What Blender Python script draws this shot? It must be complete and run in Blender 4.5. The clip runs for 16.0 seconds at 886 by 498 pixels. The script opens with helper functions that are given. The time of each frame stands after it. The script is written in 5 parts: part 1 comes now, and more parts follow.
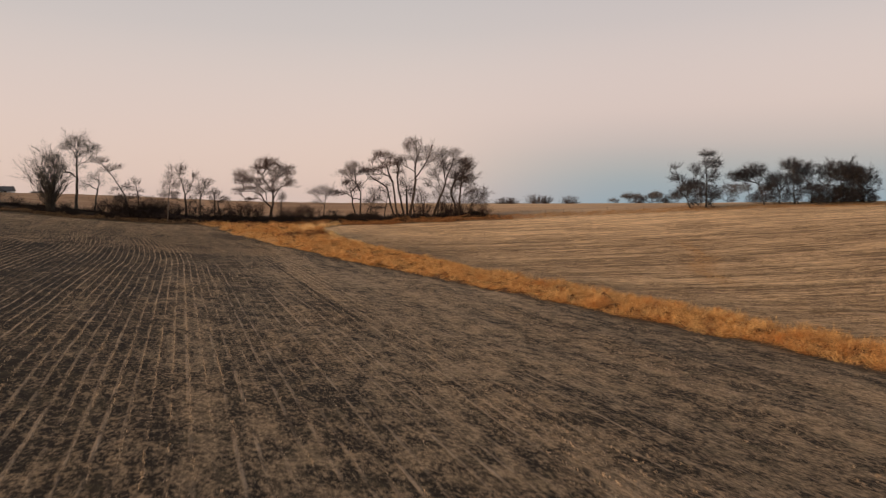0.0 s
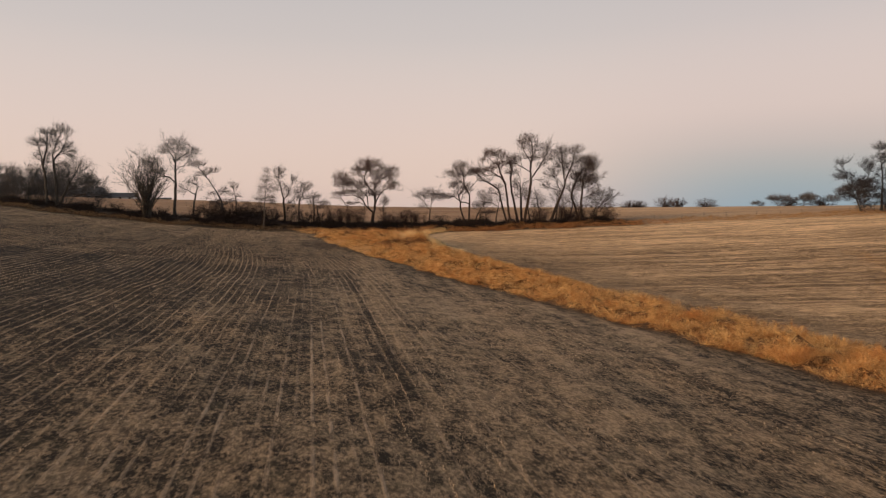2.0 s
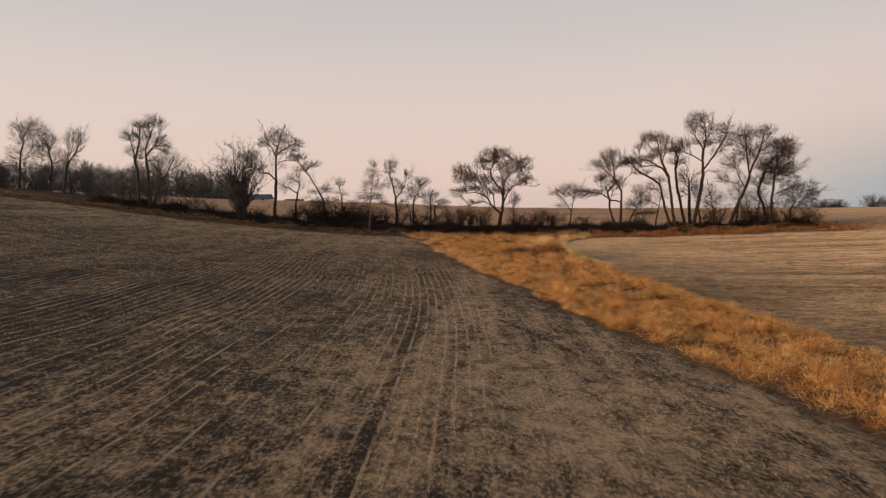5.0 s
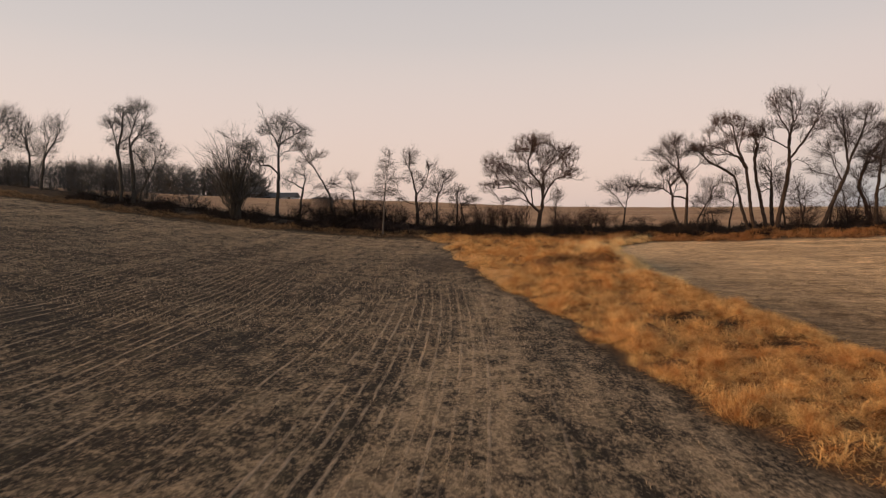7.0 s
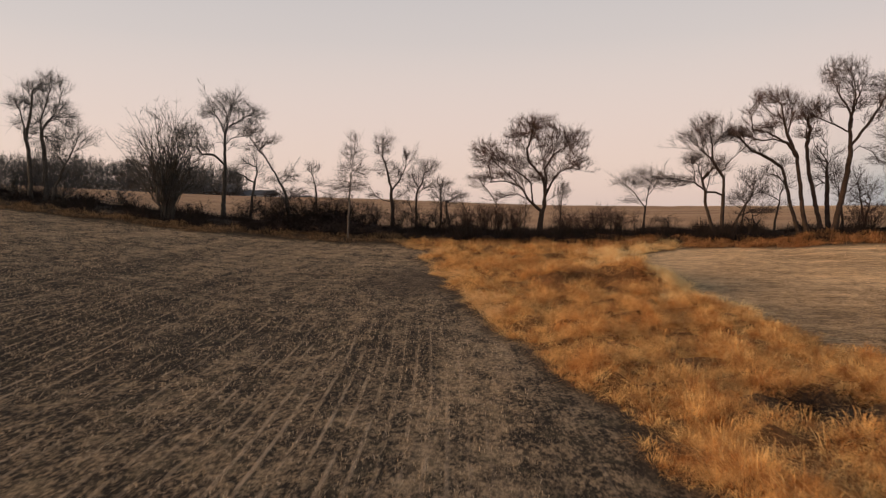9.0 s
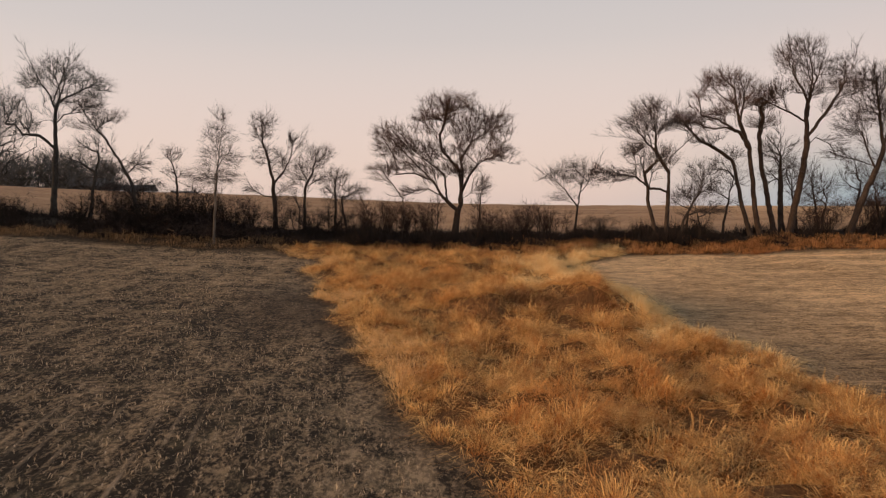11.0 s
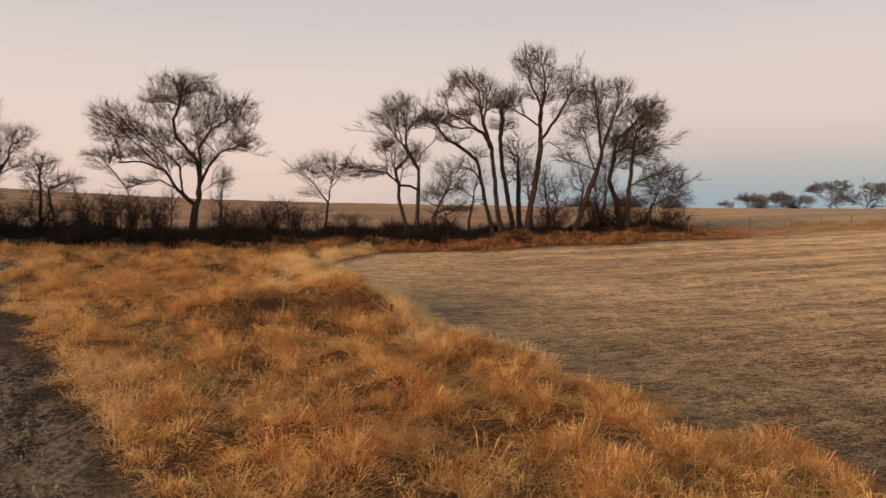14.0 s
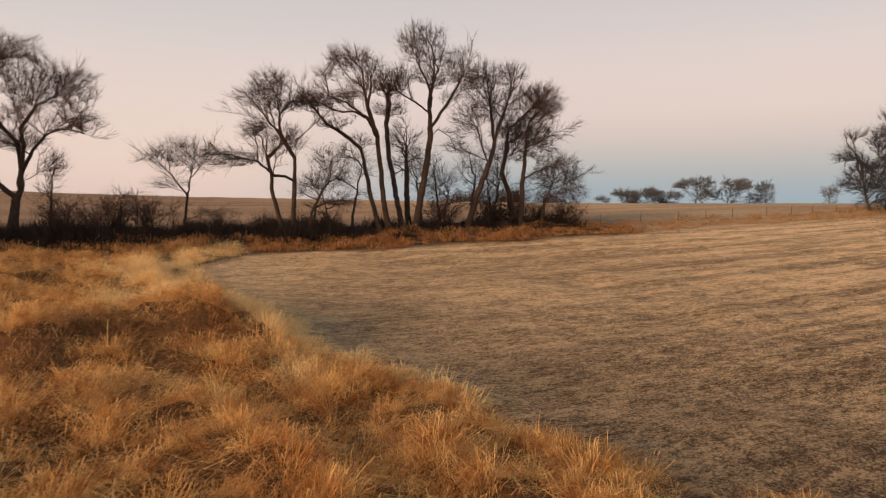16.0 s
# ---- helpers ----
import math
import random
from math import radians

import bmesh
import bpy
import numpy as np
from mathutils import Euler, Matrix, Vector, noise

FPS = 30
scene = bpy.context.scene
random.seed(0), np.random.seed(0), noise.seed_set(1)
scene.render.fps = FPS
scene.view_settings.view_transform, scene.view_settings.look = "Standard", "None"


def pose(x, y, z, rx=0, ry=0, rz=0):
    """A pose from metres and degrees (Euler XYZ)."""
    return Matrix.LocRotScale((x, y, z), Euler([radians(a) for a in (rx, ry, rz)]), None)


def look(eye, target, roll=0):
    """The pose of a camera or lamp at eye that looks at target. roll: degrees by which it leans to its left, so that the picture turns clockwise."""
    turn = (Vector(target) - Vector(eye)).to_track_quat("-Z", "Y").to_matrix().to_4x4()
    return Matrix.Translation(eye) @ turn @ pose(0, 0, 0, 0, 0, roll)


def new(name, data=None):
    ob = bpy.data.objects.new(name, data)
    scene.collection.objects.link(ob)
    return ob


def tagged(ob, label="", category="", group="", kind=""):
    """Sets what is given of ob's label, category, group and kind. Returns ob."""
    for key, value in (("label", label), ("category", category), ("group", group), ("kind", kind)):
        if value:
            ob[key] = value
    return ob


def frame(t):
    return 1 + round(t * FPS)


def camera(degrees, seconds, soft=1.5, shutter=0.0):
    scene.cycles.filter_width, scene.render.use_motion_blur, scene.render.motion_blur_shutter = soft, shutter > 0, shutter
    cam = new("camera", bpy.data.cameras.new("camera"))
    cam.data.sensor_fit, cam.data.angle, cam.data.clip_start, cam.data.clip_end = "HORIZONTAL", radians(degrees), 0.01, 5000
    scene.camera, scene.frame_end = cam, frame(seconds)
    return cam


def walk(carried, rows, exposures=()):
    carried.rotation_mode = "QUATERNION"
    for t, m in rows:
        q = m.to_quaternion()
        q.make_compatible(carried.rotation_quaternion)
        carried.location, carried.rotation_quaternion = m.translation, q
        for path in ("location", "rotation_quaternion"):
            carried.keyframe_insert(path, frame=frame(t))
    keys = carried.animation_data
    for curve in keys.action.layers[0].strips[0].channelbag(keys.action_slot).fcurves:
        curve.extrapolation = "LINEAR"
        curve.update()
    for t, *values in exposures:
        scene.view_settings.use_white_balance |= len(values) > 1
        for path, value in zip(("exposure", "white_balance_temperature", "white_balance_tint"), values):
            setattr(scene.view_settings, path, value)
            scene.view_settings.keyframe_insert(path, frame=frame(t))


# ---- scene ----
cam = camera(64.8, 16.0, soft=1.2, shutter=0.3)
METRES, EYE, TILT, LEAN, TURN = 95.1, 5.8, 0.2, 3.45, -20.7
ROWS = [
    (0.0, 0.0, 0.0, 0.0, 0.2, -3.41, -3.34),
    (0.5, 0.0012, 0.0412, 0.0002, 2.74, -3.44, -3.24),
    (1.0, 0.0022, 0.0815, 0.0003, 5.15, -3.48, -3.17),
    (1.5, 0.0025, 0.1215, 0.0002, 7.58, -3.53, -3.09),
    (2.0, 0.0021, 0.1611, -0.0001, 9.98, -3.58, -3.07),
    (2.5, 0.0007, 0.2012, -0.0005, 12.3, -3.66, -3.01),
    (3.0, -0.002, 0.2417, -0.001, 14.45, -3.74, -2.96),
    (3.5, -0.0061, 0.2829, -0.0017, 16.53, -3.82, -2.88),
    (4.0, -0.0115, 0.3248, -0.0024, 18.57, -3.89, -2.84),
    (4.5, -0.0184, 0.3673, -0.0032, 20.58, -3.95, -2.83),
    (7.0, -0.0733, 0.5804, -0.0082, 25.98, -4.19, -2.78),
    (7.5, -0.0875, 0.622, -0.0092, 25.96, -4.21, -2.8),
    (8.0, -0.1022, 0.6629, -0.0101, 25.96, -4.22, -2.8),
    (10.5, -0.1765, 0.8504, -0.013, 20.49, -3.98, -3.15),
    (11.0, -0.1861, 0.8749, -0.0136, 17.84, -3.93, -3.22),
    (11.5, -0.1904, 0.889, -0.0143, 17.71, -4.05, -3.22),
    (12.0, -0.1917, 0.8954, -0.014, 15.24, -4.02, -3.33),
    (12.5, -0.1922, 0.8975, -0.0141, 11.8, -3.82, -3.52),
    (13.0, -0.1926, 0.8986, -0.0146, 7.2, -3.39, -3.67),
    (13.5, -0.1935, 0.9002, -0.0152, 1.93, -3.03, -3.84),
    (14.0, -0.1946, 0.9054, -0.0156, -2.85, -2.79, -3.95),
    (14.5, -0.1957, 0.9149, -0.016, -6.34, -2.62, -3.92),
    (15.0, -0.1961, 0.9288, -0.0163, -8.58, -2.58, -3.91),
    (15.5, -0.1956, 0.947, -0.0165, -10.71, -2.53, -3.86),
    (16.0, -0.1937, 0.969, -0.0168, -12.82, -2.48, -3.79),
]
walk(cam, [(t, pose(0, 0, EYE, TILT, LEAN, TURN) @ pose(METRES * x, METRES * y, METRES * z, 90 + pitch, roll, yaw)) for t, x, y, z, yaw, pitch, roll in ROWS], [(0.0, -0.12), (4.5, -0.09), (8.0, -0.03), (12.0, -0.02), (16.0, 0.03)])

# ---- world and sun ----
SUN_AZ = -97.0           # the low glow of the setting sun, off to one side (degrees from +y towards +x)
world = bpy.data.worlds.new("dusk_sky")
scene.world = world
world.use_nodes = True
wn, wl = world.node_tree.nodes, world.node_tree.links
wn.clear()


def srgb(r, g, b):
    return tuple(((c / 255 + 0.055) / 1.055) ** 2.4 if c > 10 else c / 255 / 12.92 for c in (r, g, b)) + (1.0,)


def ramp(nodes, stops, interpolation="B_SPLINE"):
    node = nodes.new("ShaderNodeValToRGB")
    el = node.color_ramp.elements
    node.color_ramp.interpolation = interpolation
    while len(el) < len(stops):
        el.new(0.5)
    for e, (p, c) in zip(el, stops):
        e.position, e.color = p, c
    return node


def make_sky():
    out = wn.new("ShaderNodeOutputWorld")
    bg = wn.new("ShaderNodeBackground")
    tc = wn.new("ShaderNodeTexCoord")
    sep = wn.new("ShaderNodeSeparateXYZ")
    wl.new(tc.outputs["Generated"], sep.inputs[0])
    # towards the sunset and across it: a pale warm band
    warm = ramp(wn, [(0.0, srgb(212, 192, 184)), (0.05, srgb(223, 199, 190)), (0.13, srgb(224, 201, 194)), (0.24, srgb(213, 201, 196)), (0.5, srgb(160, 168, 178)), (1.0, srgb(120, 136, 162))])
    # away from the sunset: the earth's shadow below the pink belt
    cold = ramp(wn, [(0.0, srgb(148, 171, 182)), (0.035, srgb(151, 170, 180)), (0.057, srgb(163, 172, 178)), (0.09, srgb(190, 179, 180)), (0.14, srgb(219, 196, 191)), (0.25, srgb(211, 197, 193)), (0.5, srgb(160, 168, 178)), (1.0, srgb(120, 136, 162))])
    dot = wn.new("ShaderNodeVectorMath")
    dot.operation = "DOT_PRODUCT"
    wl.new(tc.outputs["Generated"], dot.inputs[0])
    a = radians(SUN_AZ + 180)
    dot.inputs[1].default_value = (math.sin(a), math.cos(a), 0)
    turn = wn.new("ShaderNodeMapRange")
    turn.interpolation_type = "SMOOTHSTEP"
    turn.inputs["From Min"].default_value, turn.inputs["From Max"].default_value = 0.36, 0.70
    wl.new(dot.outputs["Value"], turn.inputs["Value"])
    mix = wn.new("ShaderNodeMix")
    mix.data_type = "RGBA"
    wl.new(turn.outputs["Result"], mix.inputs["Factor"])
    for node, socket in ((warm, mix.inputs["A"]), (cold, mix.inputs["B"])):
        wl.new(sep.outputs["Z"], node.inputs["Fac"])
        wl.new(node.outputs["Color"], socket)
    sky = wn.new("ShaderNodeTexSky")
    sky.sky_type, sky.sun_disc = "NISHITA", False
    sky.sun_elevation, sky.sun_rotation = radians(1.0), radians(SUN_AZ)
    both = wn.new("ShaderNodeMix")
    both.data_type, both.blend_type = "RGBA", "ADD"
    both.inputs["Factor"].default_value = 0.06
    wl.new(mix.outputs["Result"], both.inputs["A"])
    wl.new(sky.outputs["Color"], both.inputs["B"])
    wl.new(both.outputs["Result"], bg.inputs["Color"])
    bg.inputs["Strength"].default_value = 1.0
    wl.new(bg.outputs["Background"], out.inputs["Surface"])


make_sky()
sun = new("sun", bpy.data.lights.new("sun", "SUN"))
sun.data.energy, sun.data.angle, sun.data.color = 4.0, radians(22), (1.0, 0.62, 0.35)
sun.matrix_world = look((60 * math.sin(radians(SUN_AZ)), 60 * math.cos(radians(SUN_AZ)), 14), (0, 0, 0))

# ---- lie of the land ----
GROUND = (-0.5309, -3.7738, 1.8283, 6.4726, 3.7602, 1.1695, -3.3623, 1.9568, 0.8502, 0.424, 5.125, -3.9714, -2.2766)


def ease(t):
    t = np.clip(t, 0, 1)
    return t * t * (3 - 2 * t)


def waves(x, y, size, seed, octaves=7):
    """A smooth uneven field between about -1 and 1, with lumps of about that size."""
    g = np.random.default_rng(seed)
    out = 0
    for _ in range(octaves):
        a, k, p = g.uniform(0, 2 * math.pi), 2 * math.pi / (size * g.uniform(0.6, 1.7)), g.uniform(0, 6.28)
        out = out + np.sin(k * (x * math.cos(a) + y * math.sin(a)) + p)
    return out / math.sqrt(octaves)


# the grassed waterway between the two fields: its two edges along y
WAY_Y = (-40, 24, 40, 52, 62, 78, 90, 100, 106, 112, 118, 126, 134, 139)
WAY_L = (35, 31.3, 28.6, 25.6, 23.3, 18.9, 16.2, 13.7, 11.8, 9.9, 8.7, 7.1, 6.2, 2.0)
WAY_R = (46, 40, 36.8, 35, 33, 30.5, 28.4, 26.7, 25.8, 25.2, 24.8, 24.1, 25.4, 31)


def way_edges(y):
    wob = 0.35 * waves(0 * y, y, 5, 11)
    return np.interp(y, WAY_Y, WAY_L) + wob, np.interp(y, WAY_Y, WAY_R) + 0.35 * waves(0 * y, y, 6, 12)


def scarp(x, y):
    """A knee-high cut bank across the waterway."""
    return (0.85 + 0.35 * waves(x, 0 * x, 2.6, 76)) * ease((y - 115 - 0.12 * (x - 19) ** 2 / 8 - 0.8 * waves(x, 0 * x, 3.2, 75)) / 1.0) * ease((124 - y) / 8) * ease((x - 13.5) / 3) * ease((24.5 - x) / 1.5)


def hummocks(x, y):
    """Uneven tussocks under the waterway's grass."""
    el, er = way_edges(y)
    return 0.27 * (waves(x, y, 1.45, 71) + 0.7 * waves(x, y, 3.6, 72)) * ease((x - el - 0.3) / 1.5) * ease((er - 0.3 - x) / 1.5) * (y < 138)


def land(x, y):
    """Height of the ground: a swale between two slopes, a bank under the trees, and a far rise."""
    x, y = np.asarray(x, float), np.asarray(y, float)
    x0 = x
    x = np.where(x < -45, -45 - 25 * (1 - np.exp(np.minimum(x + 45, 0) / 25)), x)
    u, v = np.tanh((x - 25) / 90), (np.clip(y, -40, 137) - 80) / 60
    terms = (1, u, v, u * u, u * v, v * v, u ** 3, u * u * v, u * v * v, v ** 3, u ** 4, u ** 3 * v, u * u * v * v)
    near = sum(c * t for c, t in zip(GROUND, terms)) + 1.3 * ease((y - 136) / 9)
    far = 8.3 + 3.0 / (1 + np.exp(np.clip((x0 + 2) / 16, -40, 40))) + 3.5 / (1 + np.exp(np.clip((x0 + 95) / 12, -40, 40)))
    k = np.clip((y - 146) / 94, 0, 1)
    return near * (1 - k) + far * k - 0.03 * np.clip(y - 243, 0, 200) + 0.05 * waves(x0, y, 9, 3) + scarp(x0, y) + hummocks(x0, y)


def ground_at(x, y):
    return float(land(x, y))


# ---- materials ----
def material(name):
    m = bpy.data.materials.new(name)
    m.use_nodes = True
    return m, m.node_tree.nodes, m.node_tree.links, m.node_tree.nodes["Principled BSDF"]


def noise_node(nodes, links, vector, scale, detail=4, rough=0.6):
    n = nodes.new("ShaderNodeTexNoise")
    n.inputs["Scale"].default_value, n.inputs["Detail"].default_value, n.inputs["Roughness"].default_value = scale, detail, rough
    if vector is not None:
        links.new(vector, n.inputs["Vector"])
    return n.outputs["Fac"]


def stretched(nodes, links, vector, s):
    n = nodes.new("ShaderNodeMapping")
    n.inputs["Scale"].default_value = s
    links.new(vector, n.inputs["Vector"])
    return n.outputs["Vector"]


def mixed(nodes, links, fac, a, b, blend="MIX"):
    n = nodes.new("ShaderNodeMix")
    n.data_type, n.blend_type = "RGBA", blend
    for value, socket in ((fac, n.inputs["Factor"]), (a, n.inputs["A"]), (b, n.inputs["B"])):
        if isinstance(value, (int, float, tuple)):
            socket.default_value = value
        else:
            links.new(value, socket)
    return n.outputs["Result"]


def maths(nodes, links, op, a, b=0.0, clamp=False):
    n = nodes.new("ShaderNodeMath")
    n.operation, n.use_clamp = op, clamp
    for value, socket in ((a, n.inputs[0]), (b, n.inputs[1])):
        if isinstance(value, (int, float)):
            socket.default_value = value
        else:
            links.new(value, socket)
    return n.outputs[0]


def spread(nodes, links, value, lo, hi, to_lo=0.0, to_hi=1.0):
    n = nodes.new("ShaderNodeMapRange")
    links.new(value, n.inputs["Value"])
    for k, v in (("From Min", lo), ("From Max", hi), ("To Min", to_lo), ("To Max", to_hi)):
        n.inputs[k].default_value = v
    return n.outputs["Result"]


def bump(nodes, links, height, strength, distance, shader):
    b = nodes.new("ShaderNodeBump")
    b.inputs["Strength"].default_value, b.inputs["Distance"].default_value = strength, distance
    links.new(height, b.inputs["Height"])
    links.new(b.outputs["Normal"], shader.inputs["Normal"])


def ground_material():
    m, n, l, s = material("ground")
    tc = n.new("ShaderNodeTexCoord").outputs["Object"]
    sep = n.new("ShaderNodeSeparateXYZ")
    l.new(tc, sep.inputs[0])
    x, y = sep.outputs["X"], sep.outputs["Y"]
    zone = n.new("ShaderNodeAttribute")
    zone.attribute_name = "zone"
    zs = n.new("ShaderNodeSeparateColor")
    l.new(zone.outputs["Color"], zs.inputs[0])
    # crop rows: they run ahead and bend a little aside in the far half of the field
    bend = maths(n, l, "MULTIPLY", maths(n, l, "POWER", maths(n, l, "MAXIMUM", maths(n, l, "SUBTRACT", y, 66.0), 0.0), 2.0), 0.0018)
    row = maths(n, l, "MULTIPLY", maths(n, l, "ADD", x, bend), 2 * math.pi / 0.5)
    wobble = maths(n, l, "MULTIPLY", noise_node(n, l, tc, 0.5, 2), 1.1)
    crest = maths(n, l, "SINE", maths(n, l, "ADD", row, wobble))
    crest = spread(n, l, crest, 0.62, 0.95)
    # some rows kept their straw, others were scattered
    crest = maths(n, l, "MULTIPLY", crest, spread(n, l, noise_node(n, l, stretched(n, l, tc, (1.15, 0.018, 1)), 1.0, 2), 0.40, 0.58, 0.12, 1.0))
    along = stretched(n, l, tc, (2.0, 0.35, 1))
    crest = maths(n, l, "MULTIPLY", crest, spread(n, l, noise_node(n, l, along, 1.3, 6, 0.75), 0.43, 0.60))
    # near the headland the drilled rows end, and the passes run across
    crest = maths(n, l, "MULTIPLY", crest, spread(n, l, maths(n, l, "ADD", x, maths(n, l, "MULTIPLY", noise_node(n, l, tc, 0.15, 2), 6.0)), 13.0, 19.0, 1.0, 0.25))
    crest = maths(n, l, "MULTIPLY", crest, spread(n, l, y, 92.0, 112.0, 1.0, 0.0))
    across = noise_node(n, l, stretched(n, l, tc, (0.3, 1.6, 1)), 1.0, 7, 0.75)
    grain = noise_node(n, l, stretched(n, l, tc, (8.0, 4.6, 8)), 1.0, 8, 0.78)
    grit = noise_node(n, l, tc, 26.0, 4, 0.7)
    lanes = noise_node(n, l, stretched(n, l, tc, (0.55, 0.03, 1)), 1.0, 3)
    blotch = noise_node(n, l, tc, 0.09, 4)
    clods = noise_node(n, l, stretched(n, l, tc, (2.6, 1.3, 2)), 1.0, 5, 0.7)
    litter = maths(n, l, "ADD", spread(n, l, grain, 0.45, 0.60), spread(n, l, clods, 0.33, 0.67, -0.36, 0.30), True)
    cover = maths(n, l, "ADD", maths(n, l, "MULTIPLY", litter, 0.80), 0.06)
    cover = maths(n, l, "ADD", cover, spread(n, l, lanes, 0.32, 0.68, -0.22, 0.22))
    cover = maths(n, l, "ADD", cover, maths(n, l, "ADD", spread(n, l, y, 30.0, 60.0, 0.0, -0.06), spread(n, l, y, 66.0, 90.0, 0.0, -0.20)))
    cover = maths(n, l, "ADD", cover, maths(n, l, "MULTIPLY", spread(n, l, across, 0.36, 0.64, 0.06, 0.56), spread(n, l, y, 108.0, 126.0)))
    cover = maths(n, l, "ADD", cover, maths(n, l, "MULTIPLY", spread(n, l, maths(n, l, "ADD", x, maths(n, l, "MULTIPLY", blotch, 5.0)), 5.0, 15.0, -0.05, 0.24), spread(n, l, y, 34.0, 58.0)))
    # up the slope the cover is lowered, painting in lens shading and stubble shade
    cover = maths(n, l, "ADD", cover, maths(n, l, "MULTIPLY", spread(n, l, maths(n, l, "ADD", x, maths(n, l, "MULTIPLY", blotch, 6.0)), -5.0, 9.0, -0.30, 0.0), spread(n, l, y, 70.0, 92.0, 1.0, 0.0)))
    mats = noise_node(n, l, stretched(n, l, tc, (1.3, 0.8, 1)), 1.0, 5, 0.62)
    cover = maths(n, l, "ADD", cover, spread(n, l, mats, 0.38, 0.62, -0.22, 0.26))
    cover = maths(n, l, "ADD", cover, spread(n, l, blotch, 0.3, 0.7, -0.16, 0.16), True)
    # wheel tracks pressed into the soil
    for x0, slope, y0, y1 in ((8.9, 0.0, 34.0, 80.0), (13.0, -0.37, 64.0, 80.0)):
        aside = maths(n, l, "ABSOLUTE", maths(n, l, "SUBTRACT", x, maths(n, l, "ADD", maths(n, l, "MULTIPLY", maths(n, l, "SUBTRACT", y, 77.7), slope), x0)))
        rut = maths(n, l, "MULTIPLY", spread(n, l, maths(n, l, "ADD", aside, maths(n, l, "MULTIPLY", noise_node(n, l, tc, 1.5, 3), 0.3)), 0.22, 0.5, 0.36, 0.0), maths(n, l, "MULTIPLY", spread(n, l, y, y0, y0 + 5), spread(n, l, y, y1 - 8, y1, 1.0, 0.0)))
        cover = maths(n, l, "SUBTRACT", cover, rut, True)
    left = mixed(n, l, cover, (0.028, 0.021, 0.014, 1), (0.46, 0.325, 0.19, 1))
    weathered = noise_node(n, l, tc, 0.9, 5, 0.7)
    left = mixed(n, l, spread(n, l, weathered, 0.5, 0.75, 0.0, 0.45), left, (0.17, 0.135, 0.075, 1))
    left = mixed(n, l, maths(n, l, "MULTIPLY", crest, 0.72), left, (0.56, 0.42, 0.28, 1))
    # the other field: finer, paler litter in long bands
    fine = noise_node(n, l, stretched(n, l, tc, (10.0, 15.0, 12)), 1.0, 8, 0.8)
    patchy = noise_node(n, l, stretched(n, l, tc, (0.6, 1.1, 1)), 1.0, 6, 0.7)
    bands = noise_node(n, l, stretched(n, l, tc, (0.05, 0.16, 1)), 1.0, 9, 0.75)
    rcover = maths(n, l, "ADD", maths(n, l, "ADD", spread(n, l, fine, 0.42, 0.60, 0.02, 0.92), spread(n, l, patchy, 0.36, 0.64, -0.2, 0.22)), spread(n, l, bands, 0.36, 0.64, -0.16, 0.18))
    streaks = noise_node(n, l, stretched(n, l, tc, (2.2, 5.0, 3)), 1.0, 6, 0.72)
    swaths = noise_node(n, l, stretched(n, l, tc, (0.35, 2.0, 1)), 1.0, 5, 0.7)
    rcover = maths(n, l, "ADD", rcover, spread(n, l, swaths, 0.38, 0.62, -0.09, 0.10))
    rcover = maths(n, l, "ADD", rcover, spread(n, l, streaks, 0.36, 0.64, -0.30, 0.32))
    # passes of the combine, seen as thin lines across the slope
    lines = noise_node(n, l, stretched(n, l, tc, (0.012, 0.8, 1)), 1.0, 3, 0.7)
    rcover = maths(n, l, "ADD", rcover, maths(n, l, "MULTIPLY", spread(n, l, lines, 0.38, 0.62, -0.24, 0.24), spread(n, l, x, 34.0, 50.0)))
    rcover = maths(n, l, "ADD", rcover, spread(n, l, blotch, 0.35, 0.65, -0.12, 0.06), True)
    rcover = maths(n, l, "ADD", rcover, spread(n, l, y, 96.0, 126.0, -0.10, 0.15), True)
    right = mixed(n, l, rcover, (0.10, 0.058, 0.026, 1), (0.88, 0.59, 0.31, 1))
    # the rise beyond the trees: drilled stubble
    fbands = noise_node(n, l, stretched(n, l, tc, (0.02, 0.12, 1)), 1.0, 4)
    fcol = maths(n, l, "ADD", spread(n, l, noise_node(n, l, tc, 1.3, 6, 0.7), 0.3, 0.7, 0.15, 0.7), spread(n, l, fbands, 0.35, 0.65, -0.15, 0.2), True)
    far = mixed(n, l, fcol, (0.19, 0.11, 0.06, 1), (0.54, 0.34, 0.19, 1))
    far = mixed(n, l, spread(n, l, x, 50.0, 85.0), far, mixed(n, l, fcol, (0.26, 0.16, 0.085, 1), (0.74, 0.49, 0.26, 1)))
    # dark soil; on the bank under the trees this colour stands for shade
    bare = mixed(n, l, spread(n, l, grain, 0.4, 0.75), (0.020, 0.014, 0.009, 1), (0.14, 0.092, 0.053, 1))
    col = mixed(n, l, zs.outputs["Red"], left, right)
    col = mixed(n, l, zs.outputs["Green"], col, far)
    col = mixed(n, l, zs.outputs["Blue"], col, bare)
    # fallen straw, coloured darker to hold the shade between grass bunches
    shaded_thatch = mixed(n, l, spread(n, l, grain, 0.35, 0.7), (0.07, 0.034, 0.014, 1), (0.31, 0.155, 0.058, 1))
    col = mixed(n, l, zone.outputs["Alpha"], col, shaded_thatch)
    l.new(col, s.inputs["Base Color"])
    s.inputs["Roughness"].default_value = 0.95
    s.inputs["Specular IOR Level"].default_value = 0.15
    hgt = maths(n, l, "ADD", maths(n, l, "MULTIPLY", grain, 1.0), maths(n, l, "MULTIPLY", grit, 0.4))
